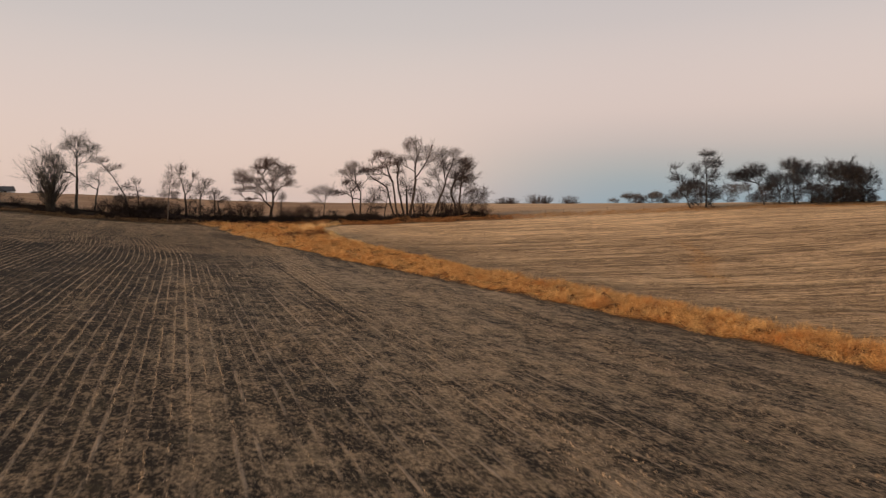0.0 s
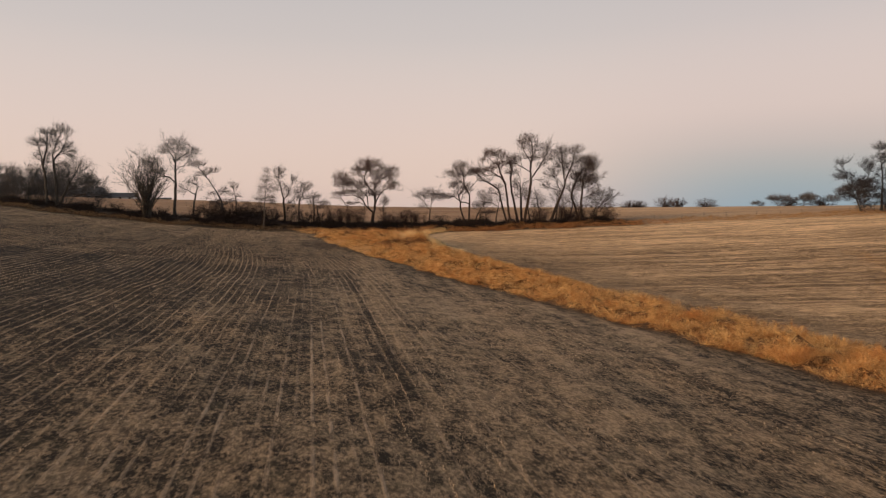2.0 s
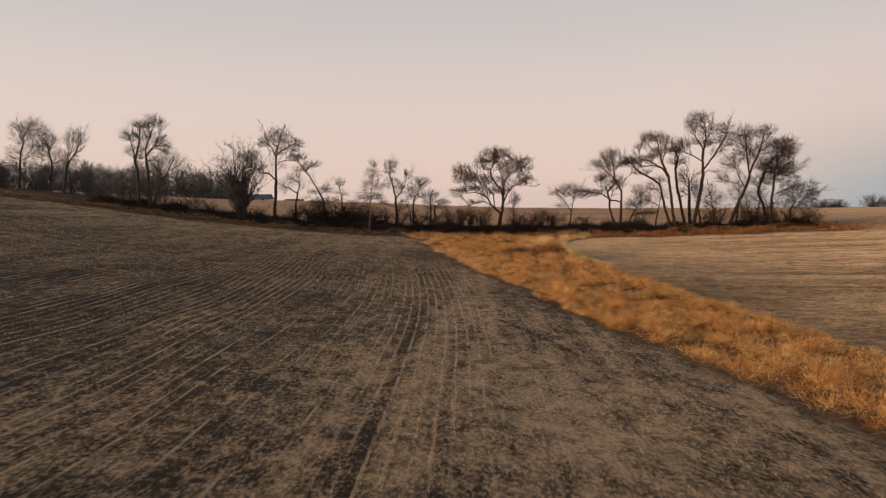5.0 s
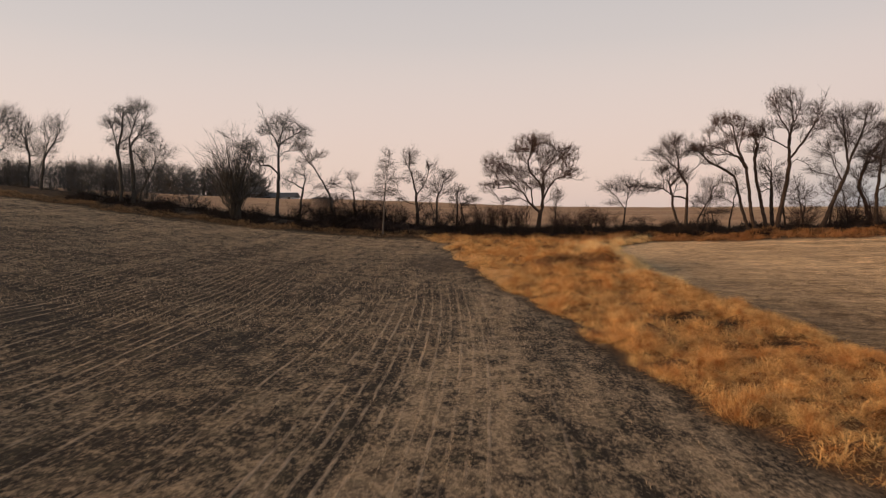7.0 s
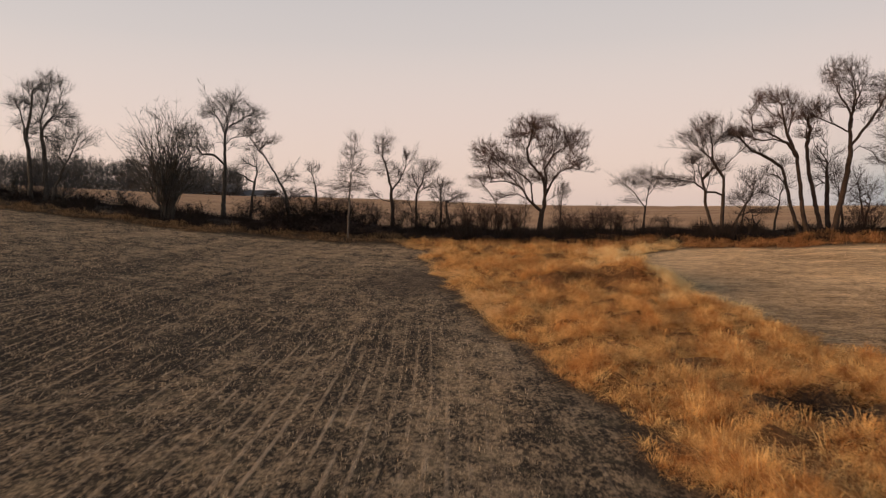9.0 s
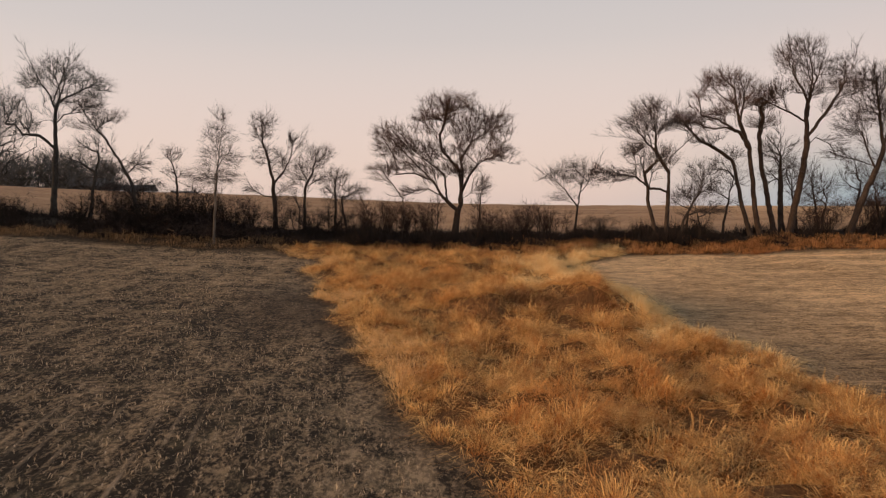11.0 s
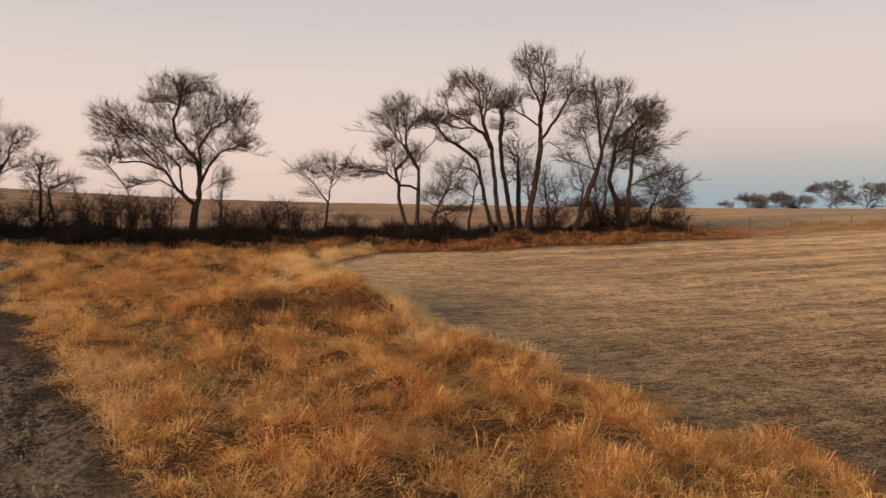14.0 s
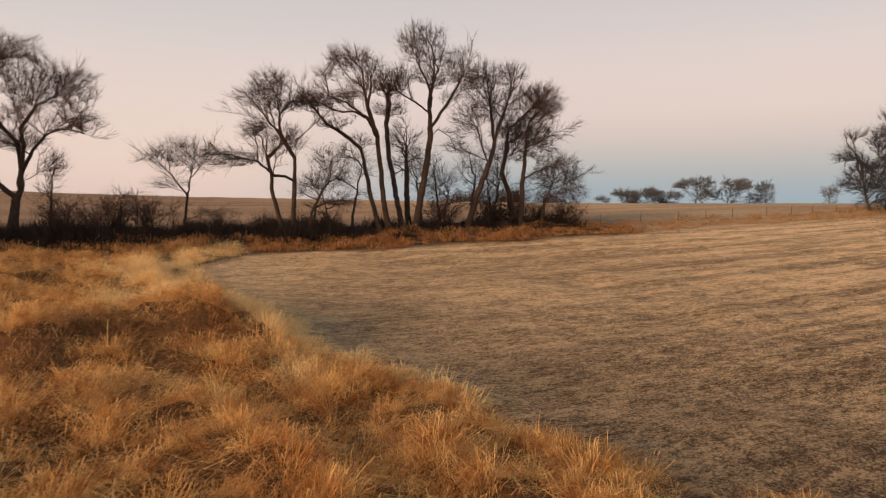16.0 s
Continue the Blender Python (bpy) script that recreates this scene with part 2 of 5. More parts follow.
    bump(n, l, maths(n, l, "ADD", hgt, maths(n, l, "MULTIPLY", crest, 0.7)), 1.0, 0.10, s)
    return m


def straw_material(name, dark, light, patch=None, size=0.25, through_light=0.45):
    """Dry blades: each differs, and patches of another tone run through the stand."""
    m, n, l, s = material(name)
    geo = n.new("ShaderNodeNewGeometry")
    tc = n.new("ShaderNodeTexCoord").outputs["Object"]
    own = geo.outputs["Random Per Island"]
    tone = maths(n, l, "ADD", maths(n, l, "MULTIPLY", own, 0.45), spread(n, l, noise_node(n, l, tc, size * 9, 5, 0.65), 0.36, 0.64, -0.3, 0.85), True)
    col = mixed(n, l, tone, dark, light)
    if patch:
        col = mixed(n, l, spread(n, l, noise_node(n, l, tc, size, 3), 0.52, 0.72, 0.0, 0.7), col, patch)
    l.new(col, s.inputs["Base Color"])
    s.inputs["Roughness"].default_value = 0.8
    s.inputs["Specular IOR Level"].default_value = 0.2
    glow = n.new("ShaderNodeBsdfTranslucent")
    l.new(col, glow.inputs["Color"])
    mix = n.new("ShaderNodeMixShader")
    mix.inputs["Fac"].default_value = through_light
    l.new(s.outputs["BSDF"], mix.inputs[1])
    l.new(glow.outputs["BSDF"], mix.inputs[2])
    l.new(mix.outputs["Shader"], n["Material Output"].inputs["Surface"])
    return m


def bark_material(name, dark, light, scale=6.0):
    m, n, l, s = material(name)
    tc = n.new("ShaderNodeTexCoord").outputs["Object"]
    rough = noise_node(n, l, stretched(n, l, tc, (3, 3, 0.6)), scale, 6, 0.7)
    big = noise_node(n, l, tc, 0.7, 3)
    tone = maths(n, l, "ADD", spread(n, l, rough, 0.35, 0.7, 0, 0.75), spread(n, l, big, 0.35, 0.65, -0.15, 0.25), True)
    l.new(mixed(n, l, tone, dark, light), s.inputs["Base Color"])
    s.inputs["Roughness"].default_value = 0.92
    s.inputs["Specular IOR Level"].default_value = 0.2
    bump(n, l, rough, 0.7, 0.03, s)
    return m


def plain_material(name, colour, rough=0.7, scale=3.0, vary=0.25, metal=0.0):
    m, n, l, s = material(name)
    tc = n.new("ShaderNodeTexCoord").outputs["Object"]
    f = noise_node(n, l, tc, scale, 5)
    dark = tuple(c * (1 - vary) for c in colour[:3]) + (1,)
    light = tuple(min(1, c * (1 + vary)) for c in colour[:3]) + (1,)
    l.new(mixed(n, l, spread(n, l, f, 0.3, 0.7), dark, light), s.inputs["Base Color"])
    s.inputs["Roughness"].default_value, s.inputs["Metallic"].default_value = rough, metal
    bump(n, l, f, 0.2, 0.01, s)
    return m


GROUND_MAT = ground_material()
WAY_GRASS = straw_material("waterway_grass", (0.42, 0.168, 0.045, 1), (0.99, 0.675, 0.272, 1), (0.66, 0.287, 0.078, 1), 0.22)
PALE_GRASS = straw_material("pale_grass", (0.82, 0.53, 0.21, 1), (1.0, 0.81, 0.44, 1), None, 0.3)
GOLD_GRASS = straw_material("golden_grass", (0.56, 0.33, 0.12, 1), (0.97, 0.70, 0.36, 1), None, 0.3)
RED_GRASS = straw_material("fence_row_grass", (0.22, 0.098, 0.036, 1), (0.68, 0.37, 0.15, 1), (0.46, 0.20, 0.068, 1), 0.2)
VERGE_GRASS = straw_material("verge_grass", (0.26, 0.14, 0.055, 1), (0.62, 0.39, 0.17, 1), None, 0.3)
DULL_GRASS = straw_material("dull_grass", (0.085, 0.055, 0.03, 1), (0.34, 0.225, 0.12, 1), None, 0.25)
STUBBLE = straw_material("stubble", (0.24, 0.18, 0.11, 1), (0.60, 0.46, 0.30, 1), None, 0.4, 0.1)
LITTER = straw_material("litter", (0.14, 0.10, 0.065, 1), (0.50, 0.37, 0.235, 1), None, 0.4, 0.1)
BARK = bark_material("bark", (0.024, 0.017, 0.013, 1), (0.11, 0.078, 0.057, 1))
BARK_RED = bark_material("bark_reddish", (0.028, 0.019, 0.014, 1), (0.12, 0.08, 0.056, 1))
BARK_GREY = bark_material("bark_grey", (0.030, 0.027, 0.023, 1), (0.12, 0.105, 0.088, 1))
BIRCH = bark_material("pale_bark", (0.07, 0.058, 0.048, 1), (0.24, 0.20, 0.165, 1), 3.0)
TWIG = bark_material("twigs", (0.036, 0.026, 0.023, 1), (0.125, 0.085, 0.07, 1), 2.0)
# distance haze is mixed into this grey twig colour
TWIG_GREY_HAZE = bark_material("twigs_grey_haze", (0.06, 0.058, 0.055, 1), (0.17, 0.16, 0.148, 1), 2.0)
TWIG_RED = bark_material("twigs_reddish", (0.045, 0.027, 0.021, 1), (0.165, 0.092, 0.066, 1), 2.0)
# the next two are paler still, haze of the wood and the far rise
TWIG_WOOD_HAZE = bark_material("twigs_wood_haze", (0.085, 0.085, 0.08, 1), (0.21, 0.20, 0.185, 1), 2.0)
TWIG_HAZE = bark_material("twigs_haze", (0.075, 0.076, 0.08, 1), (0.19, 0.187, 0.19, 1), 2.0)
TWIG_FAR = bark_material("twigs_far", (0.022, 0.022, 0.026, 1), (0.07, 0.069, 0.074, 1), 2.0)
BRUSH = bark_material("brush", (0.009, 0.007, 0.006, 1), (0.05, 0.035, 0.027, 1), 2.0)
POST_WOOD = bark_material("post_wood", (0.07, 0.055, 0.042, 1), (0.2, 0.16, 0.12, 1), 8.0)
WIRE = plain_material("wire", (0.16, 0.14, 0.13), 0.5, 20, 0.3, 0.8)
SIDING = plain_material("white_siding", (0.62, 0.64, 0.66), 0.7, 1.2, 0.12)
DARK_SIDING = plain_material("weathered_siding", (0.11, 0.08, 0.07), 0.85, 1.5, 0.3)
ROOFING = plain_material("roofing", (0.05, 0.047, 0.046, 1), 0.7, 1.0, 0.25)
PANE = plain_material("pane", (0.03, 0.035, 0.04), 0.15, 1.0, 0.1)


# ---- mesh helpers ----
def np_mesh(name, verts, quads=None, tris=None, smooth=False):
    me = bpy.data.meshes.new(name)
    verts = np.asarray(verts, np.float32).reshape(-1, 3)
    quads = np.zeros((0, 4), np.int32) if quads is None else np.asarray(quads, np.int32).reshape(-1, 4)
    tris = np.zeros((0, 3), np.int32) if tris is None else np.asarray(tris, np.int32).reshape(-1, 3)
    me.vertices.add(len(verts))
    me.vertices.foreach_set("co", verts.ravel())
    loops = np.concatenate([quads.ravel(), tris.ravel()])
    me.loops.add(len(loops))
    me.loops.foreach_set("vertex_index", loops)
    count = len(quads) + len(tris)
    me.polygons.add(count)
    starts = np.concatenate([np.arange(len(quads)) * 4, 4 * len(quads) + np.arange(len(tris)) * 3])
    me.polygons.foreach_set("loop_start", starts.astype(np.int32))
    me.polygons.foreach_set("use_smooth", np.full(count, smooth))
    me.update(calc_edges=True)
    return me


def thing_mesh(name, me, mat, parent=None, label=""):
    ob = new(name, me)
    if not me.materials:
        me.materials.append(mat)
    if parent is not None:
        ob.parent = parent
    if label:
        tagged(ob, label)
    return ob


def part(name, bm, mat, parent, label=""):
    me = bpy.data.meshes.new(name)
    bm.to_mesh(me)
    bm.free()
    return thing_mesh(name, me, mat, parent, label)


def box(bm, x0, x1, y0, y1, z0, z1):
    m = Matrix.Translation(((x0 + x1) / 2, (y0 + y1) / 2, (z0 + z1) / 2)) @ Matrix.Diagonal((x1 - x0, y1 - y0, z1 - z0, 1))
    bmesh.ops.create_cube(bm, size=1, matrix=m)


def blades(px, py, height, width, towards, k, rng, sink=0.03):
    """Thin blades on the ground that bend over: four points, two triangles each. k: how far they lean."""
    n = len(px)
    pz = land(px, py) - sink
    face = rng.uniform(0, 2 * math.pi, n)
    wx, wy = np.cos(face) * width / 2, np.sin(face) * width / 2
    dx, dy = np.cos(towards) * k * height, np.sin(towards) * k * height
    v = np.zeros((n, 4, 3))
    mx, my, mz = px + dx * 0.34, py + dy * 0.34, pz + height * (0.7 - 0.12 * k)
    v[:, 0] = np.stack([px, py, pz], 1)
    v[:, 1] = np.stack([mx + wx, my + wy, mz], 1)
    v[:, 2] = np.stack([mx - wx, my - wy, mz], 1)
    v[:, 3] = np.stack([px + dx, py + dy, pz + height * np.clip(1 - 0.62 * k, 0.3, 1)], 1)
    b = np.arange(n)[:, None] * 4
    return v, np.concatenate([b + np.array([0, 1, 2]), b + np.array([2, 1, 3])])


def stand(name, mat, v, t, label, category):
    ob = thing_mesh(name, np_mesh(name, v, None, t), mat)
    return tagged(ob, label, category, kind="stuff")


def tubes(p0, p1, r0, r1, sides):
    """Tapered tubes between pairs of points; returns points and quads."""
    n = len(p0)
    d = p1 - p0
    d /= np.linalg.norm(d, axis=1, keepdims=True) + 1e-9
    ref = np.where(np.abs(d[:, 2:3]) < 0.9, np.array([[0, 0, 1.0]]), np.array([[1.0, 0, 0]]))
    a = np.cross(d, ref)
    a /= np.linalg.norm(a, axis=1, keepdims=True) + 1e-9
    b = np.cross(d, a)
    ang = np.arange(sides) * 2 * math.pi / sides
    ring = a[:, None] * np.cos(ang)[None, :, None] + b[:, None] * np.sin(ang)[None, :, None]
    v = np.concatenate([p0[:, None] + ring * r0[:, None, None], (p1 + d * r1[:, None] * 0.3)[:, None] + ring * r1[:, None, None]], 1)
    i = np.arange(sides)
    quad = np.stack([i, (i + 1) % sides, sides + (i + 1) % sides, sides + i], 1)
    return v.reshape(-1, 3), (np.arange(n)[:, None, None] * 2 * sides + quad[None]).reshape(-1, 4)


def tube_mesh(name, p0, p1, r0, r1):
    vs, qs, base = [], [], 0
    for lo, hi, sides in ((0.09, 99, 8), (0.03, 0.09, 5), (0, 0.03, 3)):
        k = (r0 >= lo) & (r0 < hi)
        if k.any():
            v, q = tubes(p0[k], p1[k], r0[k], r1[k], sides)
            vs.append(v), qs.append(q + base)
            base += len(v)
    return np_mesh(name, np.concatenate(vs), np.concatenate(qs), smooth=True)


def whips(p, d, length, r):
    """Twigs: a thin sliver each, turned at random and drawn out to a point; returns points and triangles."""
    n = len(p)
    d = d / (np.linalg.norm(d, axis=1, keepdims=True) + 1e-9)
    spin = np.random.default_rng(n).normal(size=(n, 3))
    a = np.cross(d, spin)
    a /= np.linalg.norm(a, axis=1, keepdims=True) + 1e-9
    v = np.zeros((n, 3, 3))
    v[:, 0], v[:, 1], v[:, 2] = p + a * r[:, None], p - a * r[:, None], p + d * length[:, None]
    return v, np.arange(n)[:, None] * 3 + np.array([0, 1, 2])


def grow(trunk, limbs, lobes, rng, step, count, from_height):
    """A trunk, its main limbs, and branches that compete for the free room inside the lobes of the crown.
    Returns points, parents and how many of them belong to the trunk."""
    pts, par = [], []

    def run(line, last, depth):
        """Lay a crooked branch along a line of (x, z) places."""
        total = sum(math.hypot(b[0] - a[0], b[1] - a[1]) for a, b in zip(line[:-1], line[1:])) + 1e-6
        gone, made, wob = 0.0, [], np.zeros(3)
        for (xa, za), (xb, zb) in zip(line[:-1], line[1:]):
            far = math.hypot(xb - xa, zb - za)
            n = max(1, round(far / step))
            for i in range(1, n + 1):
                k = i / n
                wob = 0.75 * wob + rng.normal(0, 0.10, 3) * step
                pts.append(np.array((xa + (xb - xa) * k, depth * (gone + far * k) / total, za + (zb - za) * k)) + wob), par.append(last)
                last = len(pts) - 1
                made.append(last)
            gone += far
        return made

    pts.append(np.zeros(3)), par.append(-1)
    run(trunk, 0, 0.0)
    stem = len(pts)
    top = trunk[-1][1]
    buds = [i for i in range(stem) if pts[i][2] >= from_height * top - 1e-6] or [stem - 1]
    chains = [buds] if len(buds) > 3 else []
    for line in limbs:
        P = np.array(pts)
        x, z = line[0]
        near = int(np.argmin((P[:, 0] - x) ** 2 + (P[:, 2] - z) ** 2 + 0.3 * P[:, 1] ** 2)) if z > 0.5 else 0
        first = (x, z) if z <= 0.5 else (P[near][0], P[near][2])
        length = math.hypot(line[-1][0] - x, line[-1][1] - z)
        shift = P[near][1]
        made = run([first, *line[1:]], near, rng.normal(0, 0.4) * length)
        for i in made:
            pts[i][1] += shift
        chains.append([near, *made])
    mids = np.array([(cx, rng.normal() * rx * 0.5, cz) for cx, cz, rx, rz in lobes])
    sizes = np.array([(rx, max(rx, rz) * 0.95, rz) for cx, cz, rx, rz in lobes])
    axis_x, axis_z = [q[0] for q in trunk], [q[1] for q in trunk]

    def outward(p):
        """Away from the trunk, and upward where the crown spreads."""
        low = np.minimum(0.8 * top, p[:, 2] - 0.45 * np.hypot(p[:, 0] - np.interp(p[:, 2], axis_z, axis_x), p[:, 1]))
        out = p - np.stack([np.interp(low, axis_z, axis_x), 0 * low, low], 1)
        return out / (np.linalg.norm(out, axis=1, keepdims=True) + 1e-9)

    # a limb rises into every lobe that none has reached, and some into the depth of the crown
    for mid, R in zip(mids, sizes):
        for go in range(1 + int(R[1] > 1.6) + int(R[1] > 2.4)):
            C = mid + R * (rng.uniform(-0.5, 0.5), (-1) ** go * rng.uniform(0.2, 0.7), rng.uniform(-0.1, 0.5)) if go else mid
            P = np.array(pts)
            gap = np.linalg.norm(P - C, axis=1)
            if gap.min() < 0.5 * min(R):
                continue
            rise = gap + 2.0 * np.maximum(0, P[:, 2] - (C[2] - 0.55 * np.hypot(P[:, 0] - C[0], P[:, 1] - C[1])))
            rise[:stem][P[:stem, 2] < from_height * top - 1e-6] += 1e3
            at = int(np.argmin(rise))
            A = P[at]
            E = C + outward(C[None])[0] * R * 0.45
            M = A + (C - A) * (0.55, 0.55, 0.42) + rng.normal(0, 0.5, 3) * step
            n = max(3, int(np.linalg.norm(E - A) / step))
            chain, last, wob = [at], at, np.zeros(3)
            for i in range(1, n + 1):
                k = i / n
                wob = 0.8 * wob + rng.normal(0, 0.13, 3) * step
                pts.append(A * (1 - k) ** 2 + M * 2 * k * (1 - k) + E * k * k + wob), par.append(last)
                last = len(pts) - 1
                chain.append(last)
            chains.append(chain)

    def inside(p):
        return (((p[None] - mids) / sizes) ** 2).sum(1).min() < 1

    # side branches of two orders, that stop where the crown ends
    for order in range(2):
        fresh = []
        for chain in chains:
            m = len(chain)
            size, turn = m * step, rng.uniform(0, 6.28)
            for c in range(1 + int(m * (0.25, 0.15)[order]), m):
                turn += 2.4 + rng.normal(0, 0.4)
                if rng.uniform() > 0.6 and c < m - 1:
                    continue
                p = pts[chain[c]]
                t = p - pts[chain[max(0, c - 2)]]
                t = t / (np.linalg.norm(t) + 1e-6)
                side = np.cross(t, (0.31, 0.9, 0.3))
                side /= np.linalg.norm(side) + 1e-6
                over = np.cross(t, side)
                ang = math.radians(np.clip(rng.normal(48, 11), 22, 78)) * (0.5 if c == m - 1 else 1)
                pull = outward(p[None])[0]
                d = t * math.cos(ang) + (side * math.cos(turn) + over * math.sin(turn)) * math.sin(ang) + 0.35 * pull
                d /= np.linalg.norm(d)
                most = min(size * (0.7 - 0.3 * c / m), 3.4) * rng.uniform(0.6, 1.2)
                made, last, entered, astray = [chain[c]], chain[c], inside(p), 0
                for _ in range(max(2, int(most / step))):
                    d = d + rng.normal(0, 0.13, 3) + 0.10 * pull
                    d /= np.linalg.norm(d)
                    p = p + d * step
                    now = inside(p)
                    astray += not now
                    if (entered and not now) or astray > 3 or p[2] < 0.3:
                        break
                    entered |= now
                    pts.append(p), par.append(last)
                    last = len(pts) - 1
                    made.append(last)
                if len(made) > 1:
                    fresh.append(made)
        chains = fresh
    buds = [i for i in range(len(pts)) if i >= stem or pts[i][2] >= from_height * top - 1e-6]
    # the room that is left
    bulk = sizes.prod(1) ** 0.8
    which = rng.choice(len(lobes), max(40, int(count * 0.7)), p=bulk / bulk.sum())
    u = rng.normal(size=(len(which), 3))
    u /= np.linalg.norm(u, axis=1, keepdims=True)
    goal = mids[which] + sizes[which] * u * rng.uniform(0, 1, (len(which), 1)) ** 0.45 * rng.uniform(0.85, 1.12, (len(which), 1))
    goal = goal[goal[:, 2] > 0.2]
    size = len(pts)
    room = size + 7 * len(goal) + 1500
    P, lean, parent = np.zeros((room, 3)), np.zeros((room, 3)), np.full(room, -1)
    P[:size], parent[:size] = pts, par
    lean[1:size] = P[1:size] - P[parent[1:size]]
    lean[:size] /= np.linalg.norm(lean[:size], axis=1, keepdims=True) + 1e-9
    buds = np.array(buds)
    far = ((goal[:, None] - P[buds][None]) ** 2).sum(2)
    best, dist = buds[far.argmin(1)], far.min(1)
    for _ in range(140):
        alive = dist > (0.95 * step) ** 2
        goal, best, dist = goal[alive], best[alive], dist[alive]
        if not len(goal) or size + 600 > room:
            break
        nodes, back = np.unique(best, return_inverse=True)
        pull = np.zeros((len(nodes), 3))
        away = goal - P[best]
        np.add.at(pull, back, away / (np.linalg.norm(away, axis=1, keepdims=True) ** 1.5 + 1e-9))
        pull /= np.linalg.norm(pull, axis=1, keepdims=True) + 1e-9
        order = np.lexsort((dist, back))
        lead = order[np.searchsorted(back[order], np.arange(len(nodes)))]
        toward = away[lead] / np.sqrt(dist[lead])[:, None]
        out = outward(P[nodes])
        d = 0.45 * pull + 0.6 * toward + 0.55 * lean[nodes] + 0.55 * out + rng.normal(0, 0.16, pull.shape)
        d /= np.linalg.norm(d, axis=1, keepdims=True) + 1e-9
        d += np.maximum(0, 0.2 - (d * out).sum(1))[:, None] * out
        d /= np.linalg.norm(d, axis=1, keepdims=True) + 1e-9
        fresh = np.arange(size, size + len(nodes))
        P[fresh], lean[fresh], parent[fresh] = P[nodes] + d * step, d, nodes
        size += len(nodes)
        far = ((goal[:, None] - P[fresh][None]) ** 2).sum(2)
        pick = far.argmin(1)
        nearest = far[np.arange(len(goal)), pick]
        better = nearest < dist
        # a bud that brings no goal nearer gives up
        stuck = ~better & ~np.isin(best, nodes[np.unique(back[better])])
        best = np.where(better, fresh[pick], best)
        dist = np.where(better, nearest, np.where(stuck, 0.0, dist))
    return P[:size], parent[:size], stem


def tree(x, y, trunk, lobes, label, seed, count=500, step=0.42, tip=0.011, girth=1.0, bark=None, twig=None, from_height=0.55, twig_len=0.6, per_node=4, limbs=(), group="", name="bare_tree", skirt=False):
    """A leafless tree: a tapered trunk, its limbs, and a haze of twigs."""
    rng = np.random.default_rng(seed)
    bark, twig = bark or BARK, twig or TWIG
    base = new(name)
    base.location = (x, y, ground_at(x, y) - 0.12)
    tagged(base, label, "tree", group)
    # some are twiggy down to the ground
    if skirt:
        foot_z = min(cz - 0.5 * rz for cx, cz, rx, rz in lobes)
        wide = max(rx for cx, cz, rx, rz in lobes)
        lobes = [*lobes, (0.0, 0.55 * foot_z, 0.5 * wide, 0.6 * foot_z), (0.35 * wide, 0.6 * foot_z, 0.4 * wide, 0.5 * foot_z)]
        from_height, count, per_node = 0.12, int(1.25 * count), per_node + 2
    # the twigs reach past the lobes
    lobes = [(cx, cz, max(0.35, 1.16 * rx - 0.35 * twig_len), max(0.3, 1.03 * rz - 0.45 * twig_len)) for cx, cz, rx, rz in lobes]
    P, par, stem = grow(trunk, limbs, lobes, rng, step, count, from_height)
    n = len(P)
    heavy, size = np.zeros(n), np.ones(n)
    for i in range(n - 1, 0, -1):
        if heavy[i] == 0:
            heavy[i] = tip ** 2.15
        heavy[par[i]] += heavy[i]
        size[par[i]] += size[i]
    foot = girth * (0.035 + 0.0125 * P[:, 2].max())
    r = np.maximum(foot * (heavy / heavy[0]) ** 0.62, 0.9 * tip)
    r[:stem] *= (1 + 0.5 * np.exp(-P[:stem, 2] / 0.5)) * (1 - 0.25 * np.clip(P[:stem, 2] / trunk[-1][1], 0, 1))
    owner = np.full(n, -1)
    for i in range(stem, n):
        owner[i] = (i if size[i] > 0.08 * n else -1) if par[i] < stem else owner[par[i]]
    idx = np.arange(1, n)
    r0 = np.minimum(r[par[idx]], np.where(idx < stem, 9, r[idx] * 1.25))
    for o in np.unique(owner[1:]):
        k = idx[owner[1:] == o]
        me = tube_mesh("trunk" if o < 0 else "limb", P[par[k]], P[k], r0[k - 1], r[k])
        thing_mesh("trunk" if o < 0 else "limb", me, bark, base)
    fine = idx[(r[1:] < max(0.045, tip * 1.6)) & (idx >= stem)]
    dirs = P[fine] - P[par[fine]]
    dirs /= np.linalg.norm(dirs, axis=1, keepdims=True) + 1e-9
    k = np.repeat(np.arange(len(fine)), per_node)
    k = k[rng.uniform(size=len(k)) < 0.78]
    away = P[fine] - P[int(stem * 0.6)]
    away /= np.linalg.norm(away, axis=1, keepdims=True) + 1e-9
    d = 0.65 * dirs[k] + 0.6 * away[k] + rng.normal(0, 0.30, (len(k), 3)) + (0, 0, 0.08)
    p = P[par[fine]][k] + (P[fine] - P[par[fine]])[k] * rng.uniform(0, 1, (len(k), 1))
    rr = np.full(len(p), tip * 0.8)
    length = twig_len * rng.uniform(0.5, 1.9, len(p))
    v1, t1 = whips(p, d, length, rr)
    dn = d / np.linalg.norm(d, axis=1, keepdims=True)
    side = dn + rng.normal(0, 0.4, dn.shape)
    p2 = p + dn * (length * rng.uniform(0.2, 0.7, len(p)))[:, None]
    v2, t2 = whips(p2, side, length * 0.6, rr * 0.65)
    me = np_mesh("crown", np.concatenate([v1.reshape(-1, 3), v2.reshape(-1, 3)]), None, np.concatenate([t1, t2 + 3 * len(p)]))
    thing_mesh("crown", me, twig, base)
    return base


